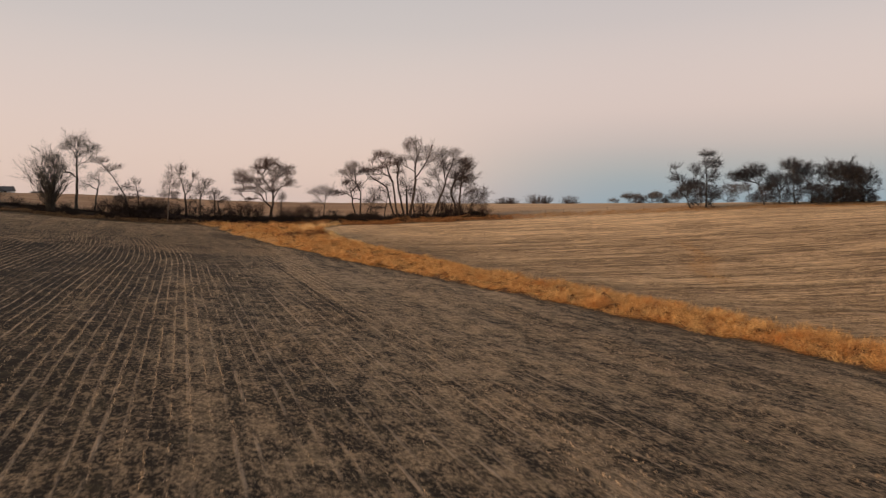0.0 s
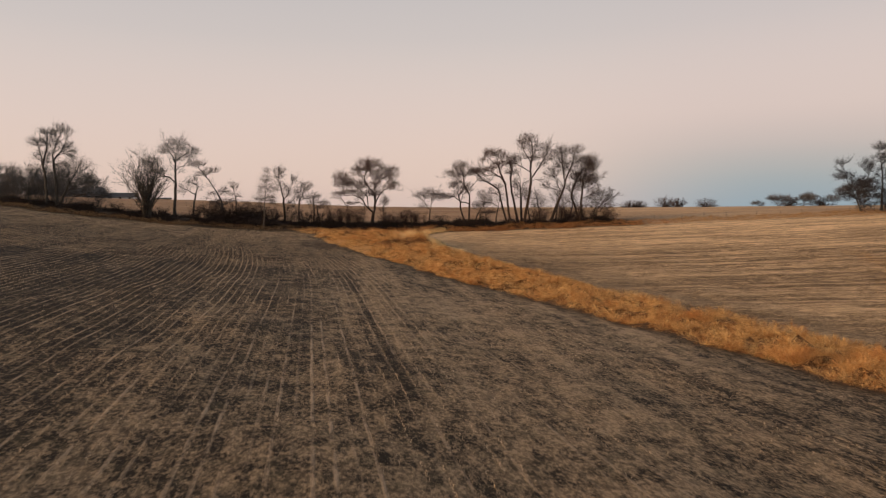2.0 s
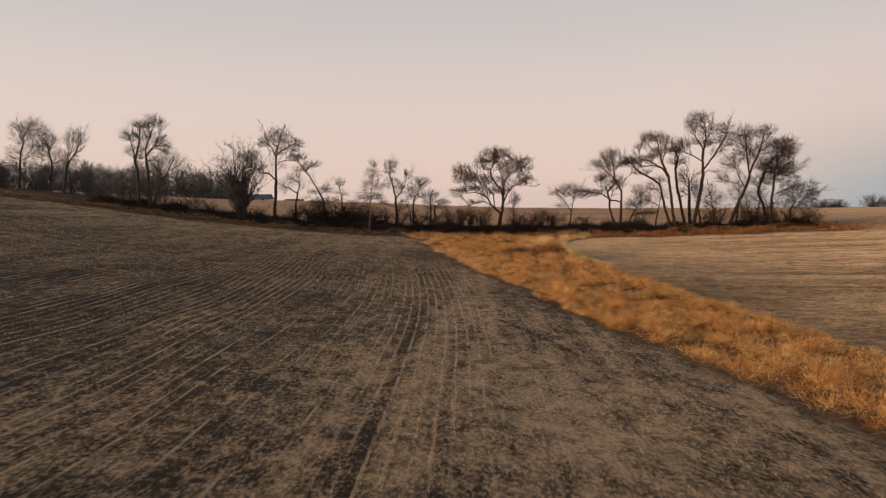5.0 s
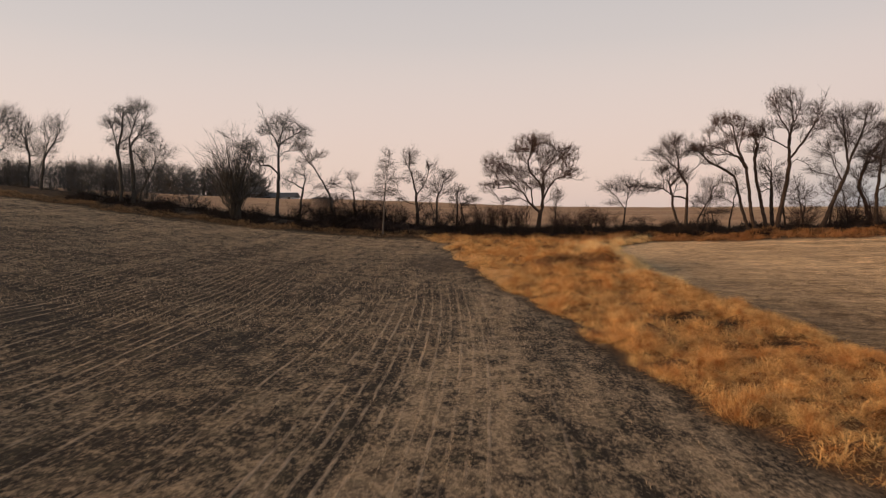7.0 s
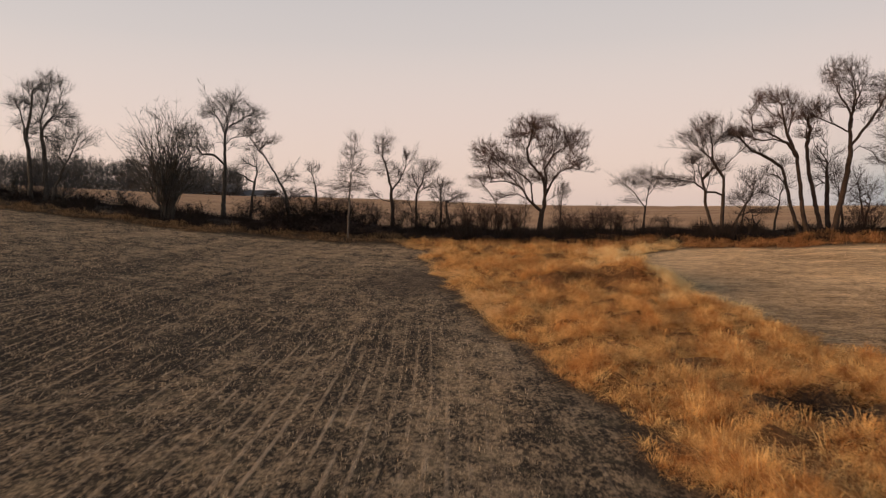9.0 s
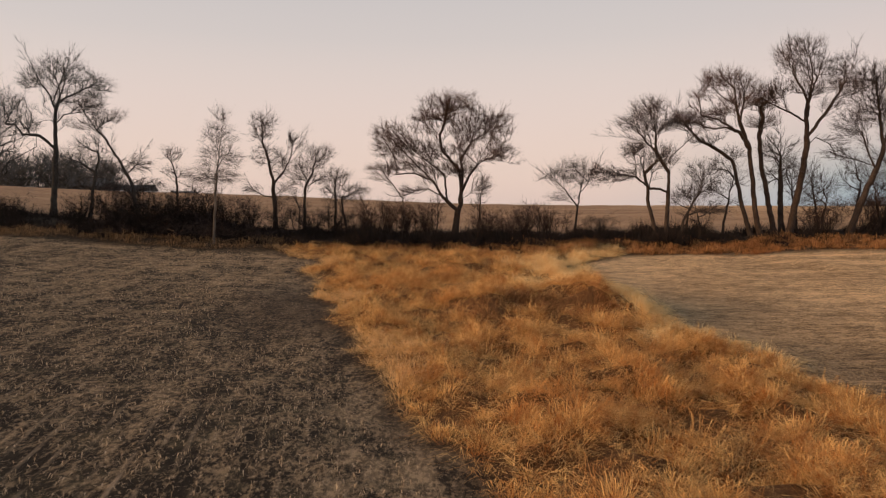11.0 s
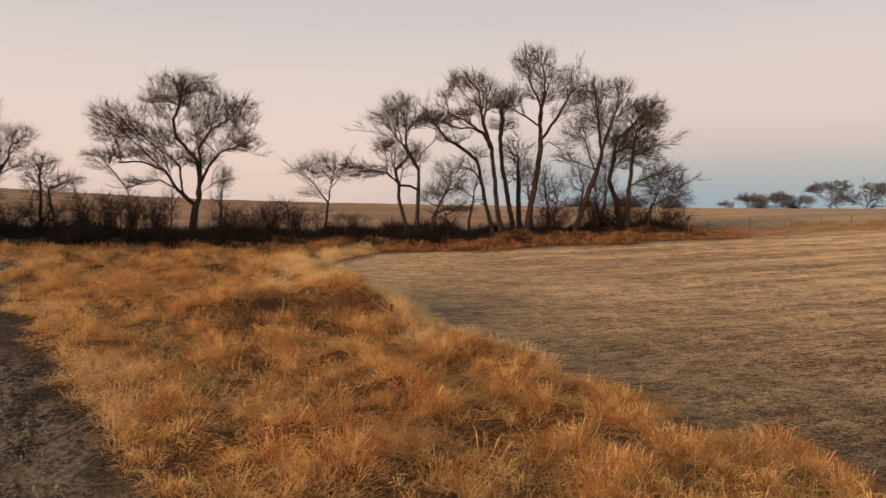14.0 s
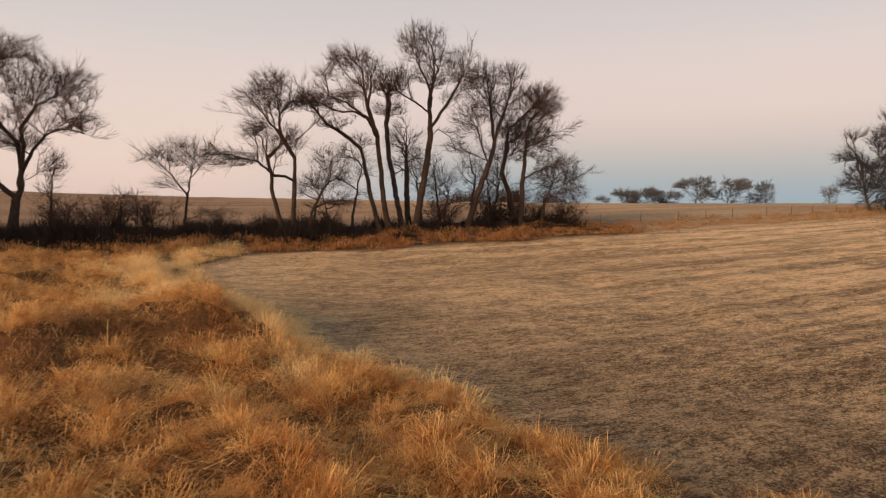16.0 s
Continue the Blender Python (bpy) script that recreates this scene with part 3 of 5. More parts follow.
def shrub(x, y, wide, high, stems, label, seed, bark=None, twig=None, group="scrub under the trees", name="shrub", tip=0.008, dome=False, reach=None):
    """A leafless shrub: many bent stems from one foot, and their twigs."""
    rng = np.random.default_rng(seed)
    base = new(name)
    base.location = (x, y, ground_at(x, y) - 0.1)
    tagged(base, label, "shrub", group)
    seg = 6
    a = rng.uniform(0, 2 * math.pi, stems)
    out = wide * np.sqrt(rng.uniform(0.02, 1, stems))
    top = high * rng.uniform(0.55, 1.0, stems)
    if reach:
        top = high * rng.uniform(0.75, 1.0, stems) * np.sqrt(1 - 0.62 * (out / wide) ** 2)
    k = np.linspace(0, 1, seg + 1)
    foot = rng.normal(0, wide * (0.05 if reach else 0.12), (stems, 2))
    path = np.zeros((stems, seg + 1, 3))
    path[:, :, 0] = foot[:, :1] + np.cos(a)[:, None] * out[:, None] * k ** 1.4
    path[:, :, 1] = foot[:, 1:] + np.sin(a)[:, None] * out[:, None] * k ** 1.4
    path[:, :, 2] = top[:, None] * k ** 0.9
    if dome:
        lift = rng.uniform(0.0, 1.5, stems)
        path[:, :, 0] = foot[:, :1] + (wide * np.cos(lift) * np.cos(a))[:, None] * k ** 0.9
        path[:, :, 1] = foot[:, 1:] + (wide * np.cos(lift) * np.sin(a))[:, None] * k ** 0.9
        path[:, :, 2] = (high * (0.12 + 0.88 * np.sin(lift)))[:, None] * k
    path[:, 1:] += rng.normal(0, 0.05 * high, (stems, seg, 3)) * k[1:, None]
    rad = (tip + 0.006 * high * rng.uniform(0.3, 1, stems))[:, None] * (1 - 0.8 * k)
    me = tube_mesh("stem_clump", path[:, :-1].reshape(-1, 3), path[:, 1:].reshape(-1, 3), rad[:, :-1].ravel(), rad[:, 1:].ravel())
    tagged(thing_mesh("stem_clump", me, bark or BARK, base), kind="stuff")
    per = 7
    p = np.repeat(path[:, 2:].reshape(-1, 3), per, 0)
    d = np.repeat((path[:, 2:] - path[:, 1:-1]).reshape(-1, 3), per, 0)
    d = d / (np.linalg.norm(d, axis=1, keepdims=True) + 1e-9) + rng.normal(0, 0.75, d.shape)
    v, t = whips(p, d, (reach or high) * rng.uniform(0.12, 0.36, len(p)), np.full(len(p), tip * 0.8))
    thing_mesh("crown", np_mesh("crown", v, None, t), twig or TWIG, base)
    return base


# ---- ground: one sheet to the horizon ----
def ground():
    def steps(lo, hi, fine, reach):
        mid = np.arange(lo, hi, fine)
        out = 1.25 ** np.arange(1, 34) * fine
        out = np.cumsum(out)
        out = out[out < reach]
        return np.concatenate([lo - out[::-1], mid, hi + out])
    xs, ys = steps(-45, 75, 0.8, 2600), steps(-12, 152, 0.8, 2600)
    X, Y = np.meshgrid(xs, ys)
    Z = land(X, Y)
    dist = np.maximum(np.abs(X) - 500, 0) + np.maximum(np.abs(Y) - 500, 0)
    Z = Z * np.exp(-dist / 700)
    ny, nx = X.shape
    i = (np.arange(ny - 1)[:, None] * nx + np.arange(nx - 1)[None]).ravel()
    me = np_mesh("ground", np.stack([X, Y, Z], -1), np.stack([i, i + 1, i + nx + 1, i + nx], 1), smooth=True)
    x, y = X.ravel(), Y.ravel()
    el, er = way_edges(y)
    right = ease((x - (el + er) / 2) / 3)
    far = ease((y - 146) / 4)
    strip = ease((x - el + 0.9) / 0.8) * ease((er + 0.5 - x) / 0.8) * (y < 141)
    shaded_thatch = ease((x - el - 0.2) / 0.8) * ease((er - 0.2 - x) / 0.8) * (y < 140) * np.clip(np.hypot((x - 22.9) / 2.4, (y - 91) / 2.3) - 0.5, 0, 1)
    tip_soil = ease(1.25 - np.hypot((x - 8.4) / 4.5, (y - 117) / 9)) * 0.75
    # bank ground coloured dark as the shade below brush and trees
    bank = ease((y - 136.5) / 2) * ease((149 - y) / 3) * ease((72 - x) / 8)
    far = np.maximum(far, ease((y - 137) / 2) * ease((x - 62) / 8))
    # the right field is darker towards the waterway's edge
    right_margin = 0.28 * ease((er + 14 - x) / 12) * (x > (el + er) / 2) * ease((132 - y) / 14)
    bare = np.clip(np.maximum(np.maximum(np.maximum(strip * 0.85, tip_soil), right_margin), bank * 0.95), 0, 1)
    zone = np.stack([right, far, bare, shaded_thatch], 1).astype(np.float32)
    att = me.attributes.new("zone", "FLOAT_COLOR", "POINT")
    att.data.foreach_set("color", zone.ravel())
    ob = thing_mesh("ground", me, GROUND_MAT)
    tagged(ob, "harvested stubble fields on two gentle slopes, brown soil and straw", "ground", kind="structure")


ground()


# ---- grass in the waterway ----
HOLLOWS = ((22.9, 91.0, 2.4, 2.3), (25.0, 86.5, 1.3, 1.2))


def in_hollow(x, y):
    return np.min([np.hypot((x - hx) / wx, (y - hy) / wy) for hx, hy, wx, wy in HOLLOWS], 0)


def tufts(n, y0, y1, per, rng, lo=0.0, hi=1.0):
    """Bunches of grass: every blade's foot, bunch size and the way it leans."""
    y = rng.uniform(y0, y1, n)
    el, er = way_edges(y)
    x = el + (er - el) * rng.uniform(lo, hi, n)
    size = np.clip(0.92 + 0.34 * waves(x, y, 1.3, 31) + 0.30 * waves(x, y, 3.4, 38) + rng.normal(0, 0.22, n), 0.25, 1.9)
    edge = np.clip(np.minimum(x - el, er - x) / 1.0, 0.0, 1)
    size *= 0.78 + 0.22 * edge
    keep = (in_hollow(x, y) > 1) & (rng.uniform(0, 1, n) < 0.68 + 0.42 * waves(x, y, 1.9, 34))
    x, y, size = x[keep], y[keep], size[keep]
    i = np.repeat(np.arange(len(x)), np.maximum(3, per * size).astype(int))
    a = rng.uniform(0, 2 * math.pi, len(i))
    off = np.minimum(np.abs(rng.normal(0, 0.5, len(i))), 1.2)
    rad = 0.34 * off * size[i]
    return x[i] + np.cos(a) * rad, y[i] + np.sin(a) * rad, size[i] * (1.2 - 0.5 * off), a + rng.normal(0, 1.0, len(i)), i


def waterway():
    rng = np.random.default_rng(21)
    sets = [tufts(11500, 74, 140, 36, rng), tufts(4200, -5, 74, 24, rng), tufts(1000, 109, 138, 46, rng, 0.78, 1.01), tufts(420, 84, 111, 40, rng, 0.9, 1.015)]
    x, y, size, a, i = (np.concatenate(s) for s in zip(*sets))
    el, er = way_edges(y)
    m = len(x)
    hgt = np.clip((0.56 + 0.24 * ease((74 - y) / 10)) * size * rng.uniform(0.5, 1.25, m), 0.1, 1.15)
    wind = 0.5 + 1.4 * waves(x, y, 4.5, 33)
    tx, ty = np.cos(a) + 0.5 * np.cos(wind), np.sin(a) + 0.5 * np.sin(wind)
    lean, k = np.arctan2(ty, tx), np.clip(rng.normal(1.35, 0.55, m), 0.1, 2.3)
    wide = rng.uniform(0.009, 0.021, m) * np.where(y < 74, 1.6, 1)
    pale = (er - x < 1.5 + 3.6 * ease((y - 116) / 7) + 1.0 * waves(x, y, 6, 35)) & (y > 107)
    hgt = np.where(pale, 1.12 * hgt, hgt)
    gold = ~pale & (x - el < 0.9 + 0.9 * waves(x, y, 8, 36)) & (y > 102)
    red = ~pale & (np.hypot((x - 19.4) / 5.0, (y - 115.2 - 0.8 * waves(x, 0 * x, 3.2, 75)) / 1.0) < 0.9 + 0.8 * waves(x, y, 1.8, 37))
    red &= ~gold
    rest = ~pale & ~red & ~gold
    for mat, s, name, label in ((WAY_GRASS, rest, "waterway_grass", "tall orange-brown dry grass filling the waterway between fields"), (PALE_GRASS, pale, "pale_grass", "pale straw-coloured dry grass along the waterway edge"),
                                (GOLD_GRASS, gold, "golden_grass", "golden dry grass fringing the waterway"), (RED_GRASS, red, "bank_grass", "reddish-brown dry grass on the cut bank")):
        v, t = blades(x[s], y[s], hgt[s], wide[s], lean[s], k[s], rng)
        stand(name, mat, v, t, label, "grass")
    # fallen blades matted between the bunches
    n = 150000
    y = np.concatenate([rng.uniform(72, 139, int(n * 0.72)), rng.uniform(-5, 72, n - int(n * 0.72))])
    el, er = way_edges(y)
    x = el + 0.2 + (er - el - 0.4) * rng.uniform(0, 1, n)
    keep = (in_hollow(x, y) > 1) & (np.hypot((x - 19) / 5.2, (y - 115.4) / 1.2) > 1) & (rng.uniform(0, 1, n) < 0.6 + 0.45 * waves(x, y, 1.9, 34))
    x, y = x[keep], y[keep]
    el, er = way_edges(y)
    light = (er - x < 1.5 + 3.6 * ease((y - 116) / 7) + 1.0 * waves(x, y, 6, 35)) & (y > 107)
    swirl = 2.2 * waves(x, y, 3.2, 74)
    d = np.stack([np.cos(swirl), np.sin(swirl), 0 * x], 1) + rng.normal(0, 0.6, (len(x), 3)) * (1, 1, 0.5) + (0, 0, 0.32)
    p = np.stack([x, y, land(x, y) + rng.uniform(0.0, 0.3, len(x))], 1)
    for s, mat, label in ((~light, WAY_GRASS, "matted fallen blades of orange-brown dry grass"), (light, PALE_GRASS, "matted fallen blades of pale straw-coloured grass")):
        v, t = whips(p[s], d[s], rng.uniform(0.14, 0.42, s.sum()), rng.uniform(0.005, 0.012, s.sum()))
        stand("matted_grass", mat, v, t, label, "grass")


waterway()


def fence_row():
    rng = np.random.default_rng(22)
    n = 130000
    x = np.concatenate([rng.uniform(-66, 190, n - 34000), rng.uniform(22, 68, 34000)])
    wide = 1.4 + 0.8 * ease((x + 20) / 60)
    y = 137.6 + rng.uniform(0, 1, n) * wide * 2 + 0.5 * waves(x, 0 * x, 9, 41)
    keep = rng.uniform(0, 1, n) < 0.55 + 0.5 * waves(x, y, 1.6, 42)
    keep &= ~((x > 3) & (x < 22) & (y < 138.5))
    x, y = x[keep], y[keep]
    m = len(x)
    hgt = np.clip((0.55 + 0.22 * waves(x, y, 3, 43)) * rng.uniform(0.5, 1.3, m), 0.12, 1.2) * np.where(x > 56, 0.62, 1)
    for s, mat, name, label in ((x < 6, DULL_GRASS, "field_edge_grass", "dull brown dry grass along the field edge"), ((x >= 6) & (x < 74), RED_GRASS, "fence_row_grass", "reddish-brown dry grass along the fence row"), (x >= 74, VERGE_GRASS, "verge_grass", "golden dry grass on the verge by the fence")):
        v, t = blades(x[s], y[s], hgt[s], rng.uniform(0.02, 0.05, s.sum()), rng.uniform(0, 6.28, s.sum()), np.abs(rng.normal(0.65, 0.35, s.sum())), rng)
        stand(name, mat, v, t, label, "grass")


fence_row()


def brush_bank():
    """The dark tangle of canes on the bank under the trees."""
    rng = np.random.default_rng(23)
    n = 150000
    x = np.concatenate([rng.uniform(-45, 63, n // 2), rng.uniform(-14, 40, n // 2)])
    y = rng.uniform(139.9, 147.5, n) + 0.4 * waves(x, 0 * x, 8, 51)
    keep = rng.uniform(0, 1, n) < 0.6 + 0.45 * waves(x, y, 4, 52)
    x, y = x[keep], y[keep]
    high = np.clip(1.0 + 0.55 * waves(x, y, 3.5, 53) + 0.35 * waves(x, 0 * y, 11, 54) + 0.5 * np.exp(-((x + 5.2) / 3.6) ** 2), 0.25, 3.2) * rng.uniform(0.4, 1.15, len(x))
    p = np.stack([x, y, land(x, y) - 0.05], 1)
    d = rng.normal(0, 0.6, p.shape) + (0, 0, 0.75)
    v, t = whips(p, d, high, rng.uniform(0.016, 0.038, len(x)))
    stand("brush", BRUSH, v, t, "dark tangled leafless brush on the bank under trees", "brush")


brush_bank()


def brush_heap(x, y, wide, high, n, seed):
    """Fallen limbs thrown on a heap, with their torn branches."""
    rng = np.random.default_rng(seed)
    base = new("brush_heap")
    base.location = (x, y, ground_at(x, y) - 0.1)
    tagged(base, "heap of dark fallen limbs and torn branches", "brush heap", "brush heaps under the trees")
    a = rng.uniform(0, 2 * math.pi, n)
    off = np.sqrt(rng.uniform(0, 1, n))
    mid = np.stack([np.cos(a) * off * wide, np.sin(a) * off * wide * 0.5, high * (1 - off ** 2) * rng.uniform(0.1, 0.8, n) + 0.1], 1)
    d = np.stack([np.cos(a) * 0.9, np.sin(a) * 0.6, 0 * a], 1) + rng.normal(0, 0.55, (n, 3)) * (1, 1, 0.55) + (0, 0, -0.12)
    d /= np.linalg.norm(d, axis=1, keepdims=True)
    ln = rng.uniform(0.7, 2.0, n)
    seg = 5
    k = np.linspace(-1, 1, seg + 1)
    path = mid[:, None] + d[:, None] * (ln[:, None] * k)[:, :, None]
    path[:, :, 2] -= (0.18 * ln[:, None]) * k ** 2
    path += rng.normal(0, 0.06, path.shape)
    path[:, :, 2] = np.maximum(path[:, :, 2], 0.05)
    rad = rng.uniform(0.015, 0.06, n)[:, None] * np.linspace(1, 0.3, seg + 1)
    part_mesh = tube_mesh("fallen_limb", path[:, :-1].reshape(-1, 3), path[:, 1:].reshape(-1, 3), rad[:, :-1].ravel(), rad[:, 1:].ravel())
    thing_mesh("fallen_limb", part_mesh, BARK, base)
    p = np.repeat(path[:, 1:].reshape(-1, 3), 14, 0)
    dd = np.repeat((path[:, 1:] - path[:, :-1]).reshape(-1, 3), 14, 0)
    dd = dd / (np.linalg.norm(dd, axis=1, keepdims=True) + 1e-9) + rng.normal(0, 0.6, dd.shape) + (0, 0, 0.15)
    v, tr = whips(p, dd, rng.uniform(0.25, 0.9, len(p)), np.full(len(p), 0.011))
    thing_mesh("brushwood", np_mesh("brushwood", v, None, tr), TWIG, base)


brush_heap(-5.4, 142.2, 3.4, 2.4, 120, 71)
brush_heap(-10.2, 142.4, 2.8, 2.0, 80, 72)
brush_heap(-1.4, 143.0, 2.0, 1.5, 50, 73)
brush_heap(56.2, 144.2, 2.6, 2.2, 70, 74)


# ---- stubble and litter on the fields ----
def stubble():
    rng = np.random.default_rng(24)
    n = 330000
    y = 8 + 124 * rng.uniform(0, 1, n) ** 1.1
    row = np.round(rng.uniform(-30, 34, n) / 0.5) * 0.5 + 0.125
    x = row - 0.0018 * np.maximum(y - 66, 0) ** 2 + rng.normal(0, 0.018, n)
    el, er = way_edges(y)
    gap = waves(row * 9, y, 2.5, 61) + 0.7 * waves(x, y * 0.4, 6, 64)
    keep = (x < el - 2.2) & (rng.uniform(0, 1, n) < 1 - ease((y - 94) / 16)) & (rng.uniform(0, 1, n) < 0.34 + 0.5 * gap + 0.35 * waves(x, 0 * x, 9, 65)) & (np.hypot((x - 8.4) / 4.5, (y - 117) / 9) > 1)
    x, y = x[keep], y[keep]
    m = len(x)
    v, t = blades(x, y, rng.uniform(0.04, 0.14, m), rng.uniform(0.012, 0.03, m), rng.uniform(0, 6.28, m), np.abs(rng.normal(0.7, 0.5, m)), rng, sink=0.01)
    stand("stubble", STUBBLE, v, t, "rows of short cut straw-coloured crop stubble", "stubble")
    # taller stubble left standing on the headland
    n = 90000
    x, y = rng.uniform(-42, 14, n), rng.uniform(82, 137, n)
    el, er = way_edges(y)
    keep = (x < el - 1.2) & (rng.uniform(0, 1, n) < 0.62 + 0.4 * waves(x * 0.25, y, 1.6, 66)) & (np.hypot((x - 8.4) / 4.5, (y - 117) / 9) > 0.9)
    x, y = x[keep], y[keep]
    m = len(x)
    v, t = blades(x, y, rng.uniform(0.08, 0.19, m), rng.uniform(0.018, 0.034, m), rng.uniform(0, 6.28, m), np.abs(rng.normal(0.7, 0.5, m)), rng, sink=0.01)
    stand("standing_stubble", STUBBLE, v, t, "pale standing crop stubble on the brown headland", "stubble")
    n = 260000
    y = 8 + 128 * rng.uniform(0, 1, n) ** 1.1
    x = rng.uniform(-34, 85, n)
    el, er = way_edges(y)
    more = 170000
    ym = np.concatenate([rng.uniform(84, 134, more // 2), rng.uniform(94, 130, more // 2)])
    xm = np.concatenate([rng.uniform(-8, 15, more // 2), rng.uniform(24, 52, more // 2)])
    x, y, n = np.concatenate([x, xm]), np.concatenate([y, ym]), n + more
    el, er = way_edges(y)
    keep = ((x < el - 0.6) | (x > er + 0.4)) & (rng.uniform(0, 1, n) < 0.6 + 0.5 * waves(x, y, 2.2, 62)) & ((x < 34) | (y > 80))
    x, y = x[keep], y[keep]
    m = len(x)
    a = rng.uniform(0, math.pi, m)
    ln, wd = rng.uniform(0.02, 0.075, m), rng.uniform(0.006, 0.014, m)
    z = land(x, y) + rng.uniform(0.012, 0.035, m)
    tilt = rng.normal(0, 0.35, m)
    ca, sa = np.cos(a), np.sin(a)
    v = np.zeros((m, 3, 3))
    for j, (e, w) in enumerate(((-1, -1), (1, 0), (-1, 1))):
        v[:, j] = np.stack([x + e * ca * ln - w * sa * wd, y + e * sa * ln + w * ca * wd, z + e * tilt * ln * 0.5], 1)
    t = np.arange(m)[:, None] * 3 + np.arange(3)
    stand("straw_litter", LITTER, v, t, "scattered pale straw litter on the harvested fields", "straw")


stubble()

# ---- trees along the fence row ----
ROW = "bare trees along the fence row"
tree(17.0, 146, [(0.0, 0.0), (0.2, 1.8), (0.5, 3.1)], [(-5.5, 9.0, 1.7, 1.5), (-5.0, 7.7, 1.9, 1.1), (-5.7, 6.0, 1.8, 0.6), (-0.6, 10.9, 2.6, 1.7), (-2.5, 10.0, 1.3, 1.4), (3.1, 9.8, 2.1, 1.8), (4.0, 7.8, 1.4, 1.1), (-2.0, 7.5, 1.6, 1.1), (1.1, 9.2, 1.5, 1.7), (-3.5, 6.3, 1.9, 0.7), (-3.5, 4.3, 1.6, 0.4), (0.5, 7.5, 1.4, 1.0), (2.3, 4.7, 0.8, 1.1), (0.2, 5.9, 1.8, 1.1), (-1.8, 5.6, 1.5, 0.9), (2.7, 7.0, 1.3, 0.9), (-3.6, 8.0, 1.5, 1.1)], "lone spreading bare oak with a broad dark crown", 1, 5600, 0.25, 0.009, 1.6, BARK_RED, TWIG_RED, 0.9, 0.55, 5, group=ROW,
     limbs=[[(0.1, 2.6), (-1.0, 3.7), (-2.0, 5.2), (-3.4, 6.5), (-5.0, 8.1), (-5.8, 9.2)], [(-0.4, 3.6), (-0.9, 5.6), (-1.8, 6.4), (-3.2, 7.5), (-4.5, 8.4)], [(-1.9, 5.3), (-3.5, 5.9), (-5.2, 5.8), (-6.4, 5.4)], [(0.6, 3.6), (0.5, 6.2), (-0.2, 7.0), (-1.1, 8.0), (-1.4, 9.9)], [(0.6, 3.6), (0.9, 6.2), (0.6, 8.3), (0.1, 10.2), (-0.4, 11.8)], [(0.9, 4.0), (1.2, 5.6), (2.0, 6.9), (2.8, 8.3), (3.4, 9.9)], [(1.9, 6.8), (2.9, 7.1), (4.0, 7.0), (5.0, 6.7)], [(-1.0, 4.0), (-2.3, 4.5), (-3.5, 4.3), (-4.7, 3.7)], [(1.0, 7.5), (1.6, 8.7), (2.0, 10.1), (2.2, 11.0)]])
tree(-2.4, 139.9, [(0.0, 0.0), (0.2, 4.2), (0.6, 8.1), (0.8, 10.4)], [(0.7, 9.8, 0.7, 0.9), (0.6, 8.4, 1.1, 1.1), (0.5, 6.8, 1.5, 1.1), (0.4, 5.3, 1.9, 0.9)], "slim bare tree with a straight pale trunk", 2, 1500, 0.22, 0.008, 0.6, BIRCH, TWIG, 0.42, 0.55, 4, group=ROW)
tree(0.9, 148, [(0.0, 0.0), (-0.1, 3.5), (-0.1, 4.7), (-0.6, 6.7), (-1.1, 8.3), (-0.8, 10.2)], [(-0.9, 9.2, 1.1, 1.6), (-0.8, 6.8, 1.3, 1.2), (1.4, 8.0, 0.7, 1.2), (-2.0, 4.0, 1.0, 0.6), (0.3, 6.0, 0.9, 1.3), (1.0, 4.2, 0.9, 0.6)], "dark gnarled bare tree with a forked top", 3, 1400, 0.26, 0.010, 1.2, group=ROW, from_height=0.4, twig_len=0.55,
     limbs=[[(-0.1, 4.6), (0.7, 5.7), (1.2, 7.0), (1.9, 8.2), (2.0, 8.8)], [(-0.1, 3.4), (-1.1, 3.3), (-2.1, 3.9), (-2.6, 4.5)]])
tree(3.5, 148, [(0.0, 0.0), (0.0, 3.2), (0.1, 4.3)], [(0.9, 6.6, 1.3, 1.4), (-0.2, 5.2, 1.1, 1.5), (1.8, 6.9, 0.9, 0.9), (1.1, 4.8, 1.2, 0.8)], "small bare tree with upswept branches", 4, 1200, 0.25, 0.009, 1.1, group=ROW, twig_len=0.55)
tree(6.2, 148, [(0.0, 0.0), (0.2, 3.7)], [(0.2, 5.1, 1.0, 1.1), (-0.3, 3.9, 0.9, 0.7)], "low bare tree standing in dark scrub", 5, 700, 0.24, 0.010, 1.2, group=ROW, twig_len=0.5)
tree(7.4, 147.5, [(0.0, 0.0), (-0.5, 3.3), (-0.2, 3.9)], [(0.4, 4.1, 1.4, 0.7), (-0.2, 3.4, 1.0, 0.6)], "low bare tree standing in dark scrub", 6, 600, 0.24, 0.010, 1.2, group=ROW, twig_len=0.5)
tree(19.2, 147, [(0.0, 0.0), (0.2, 2.7), (0.3, 4.0)], [(0.3, 4.6, 0.8, 1.2), (0.0, 3.0, 0.8, 0.8)], "slender bare sapling beside the lone oak", 7, 420, 0.24, 0.008, 1.0, group=ROW, twig_len=0.5)
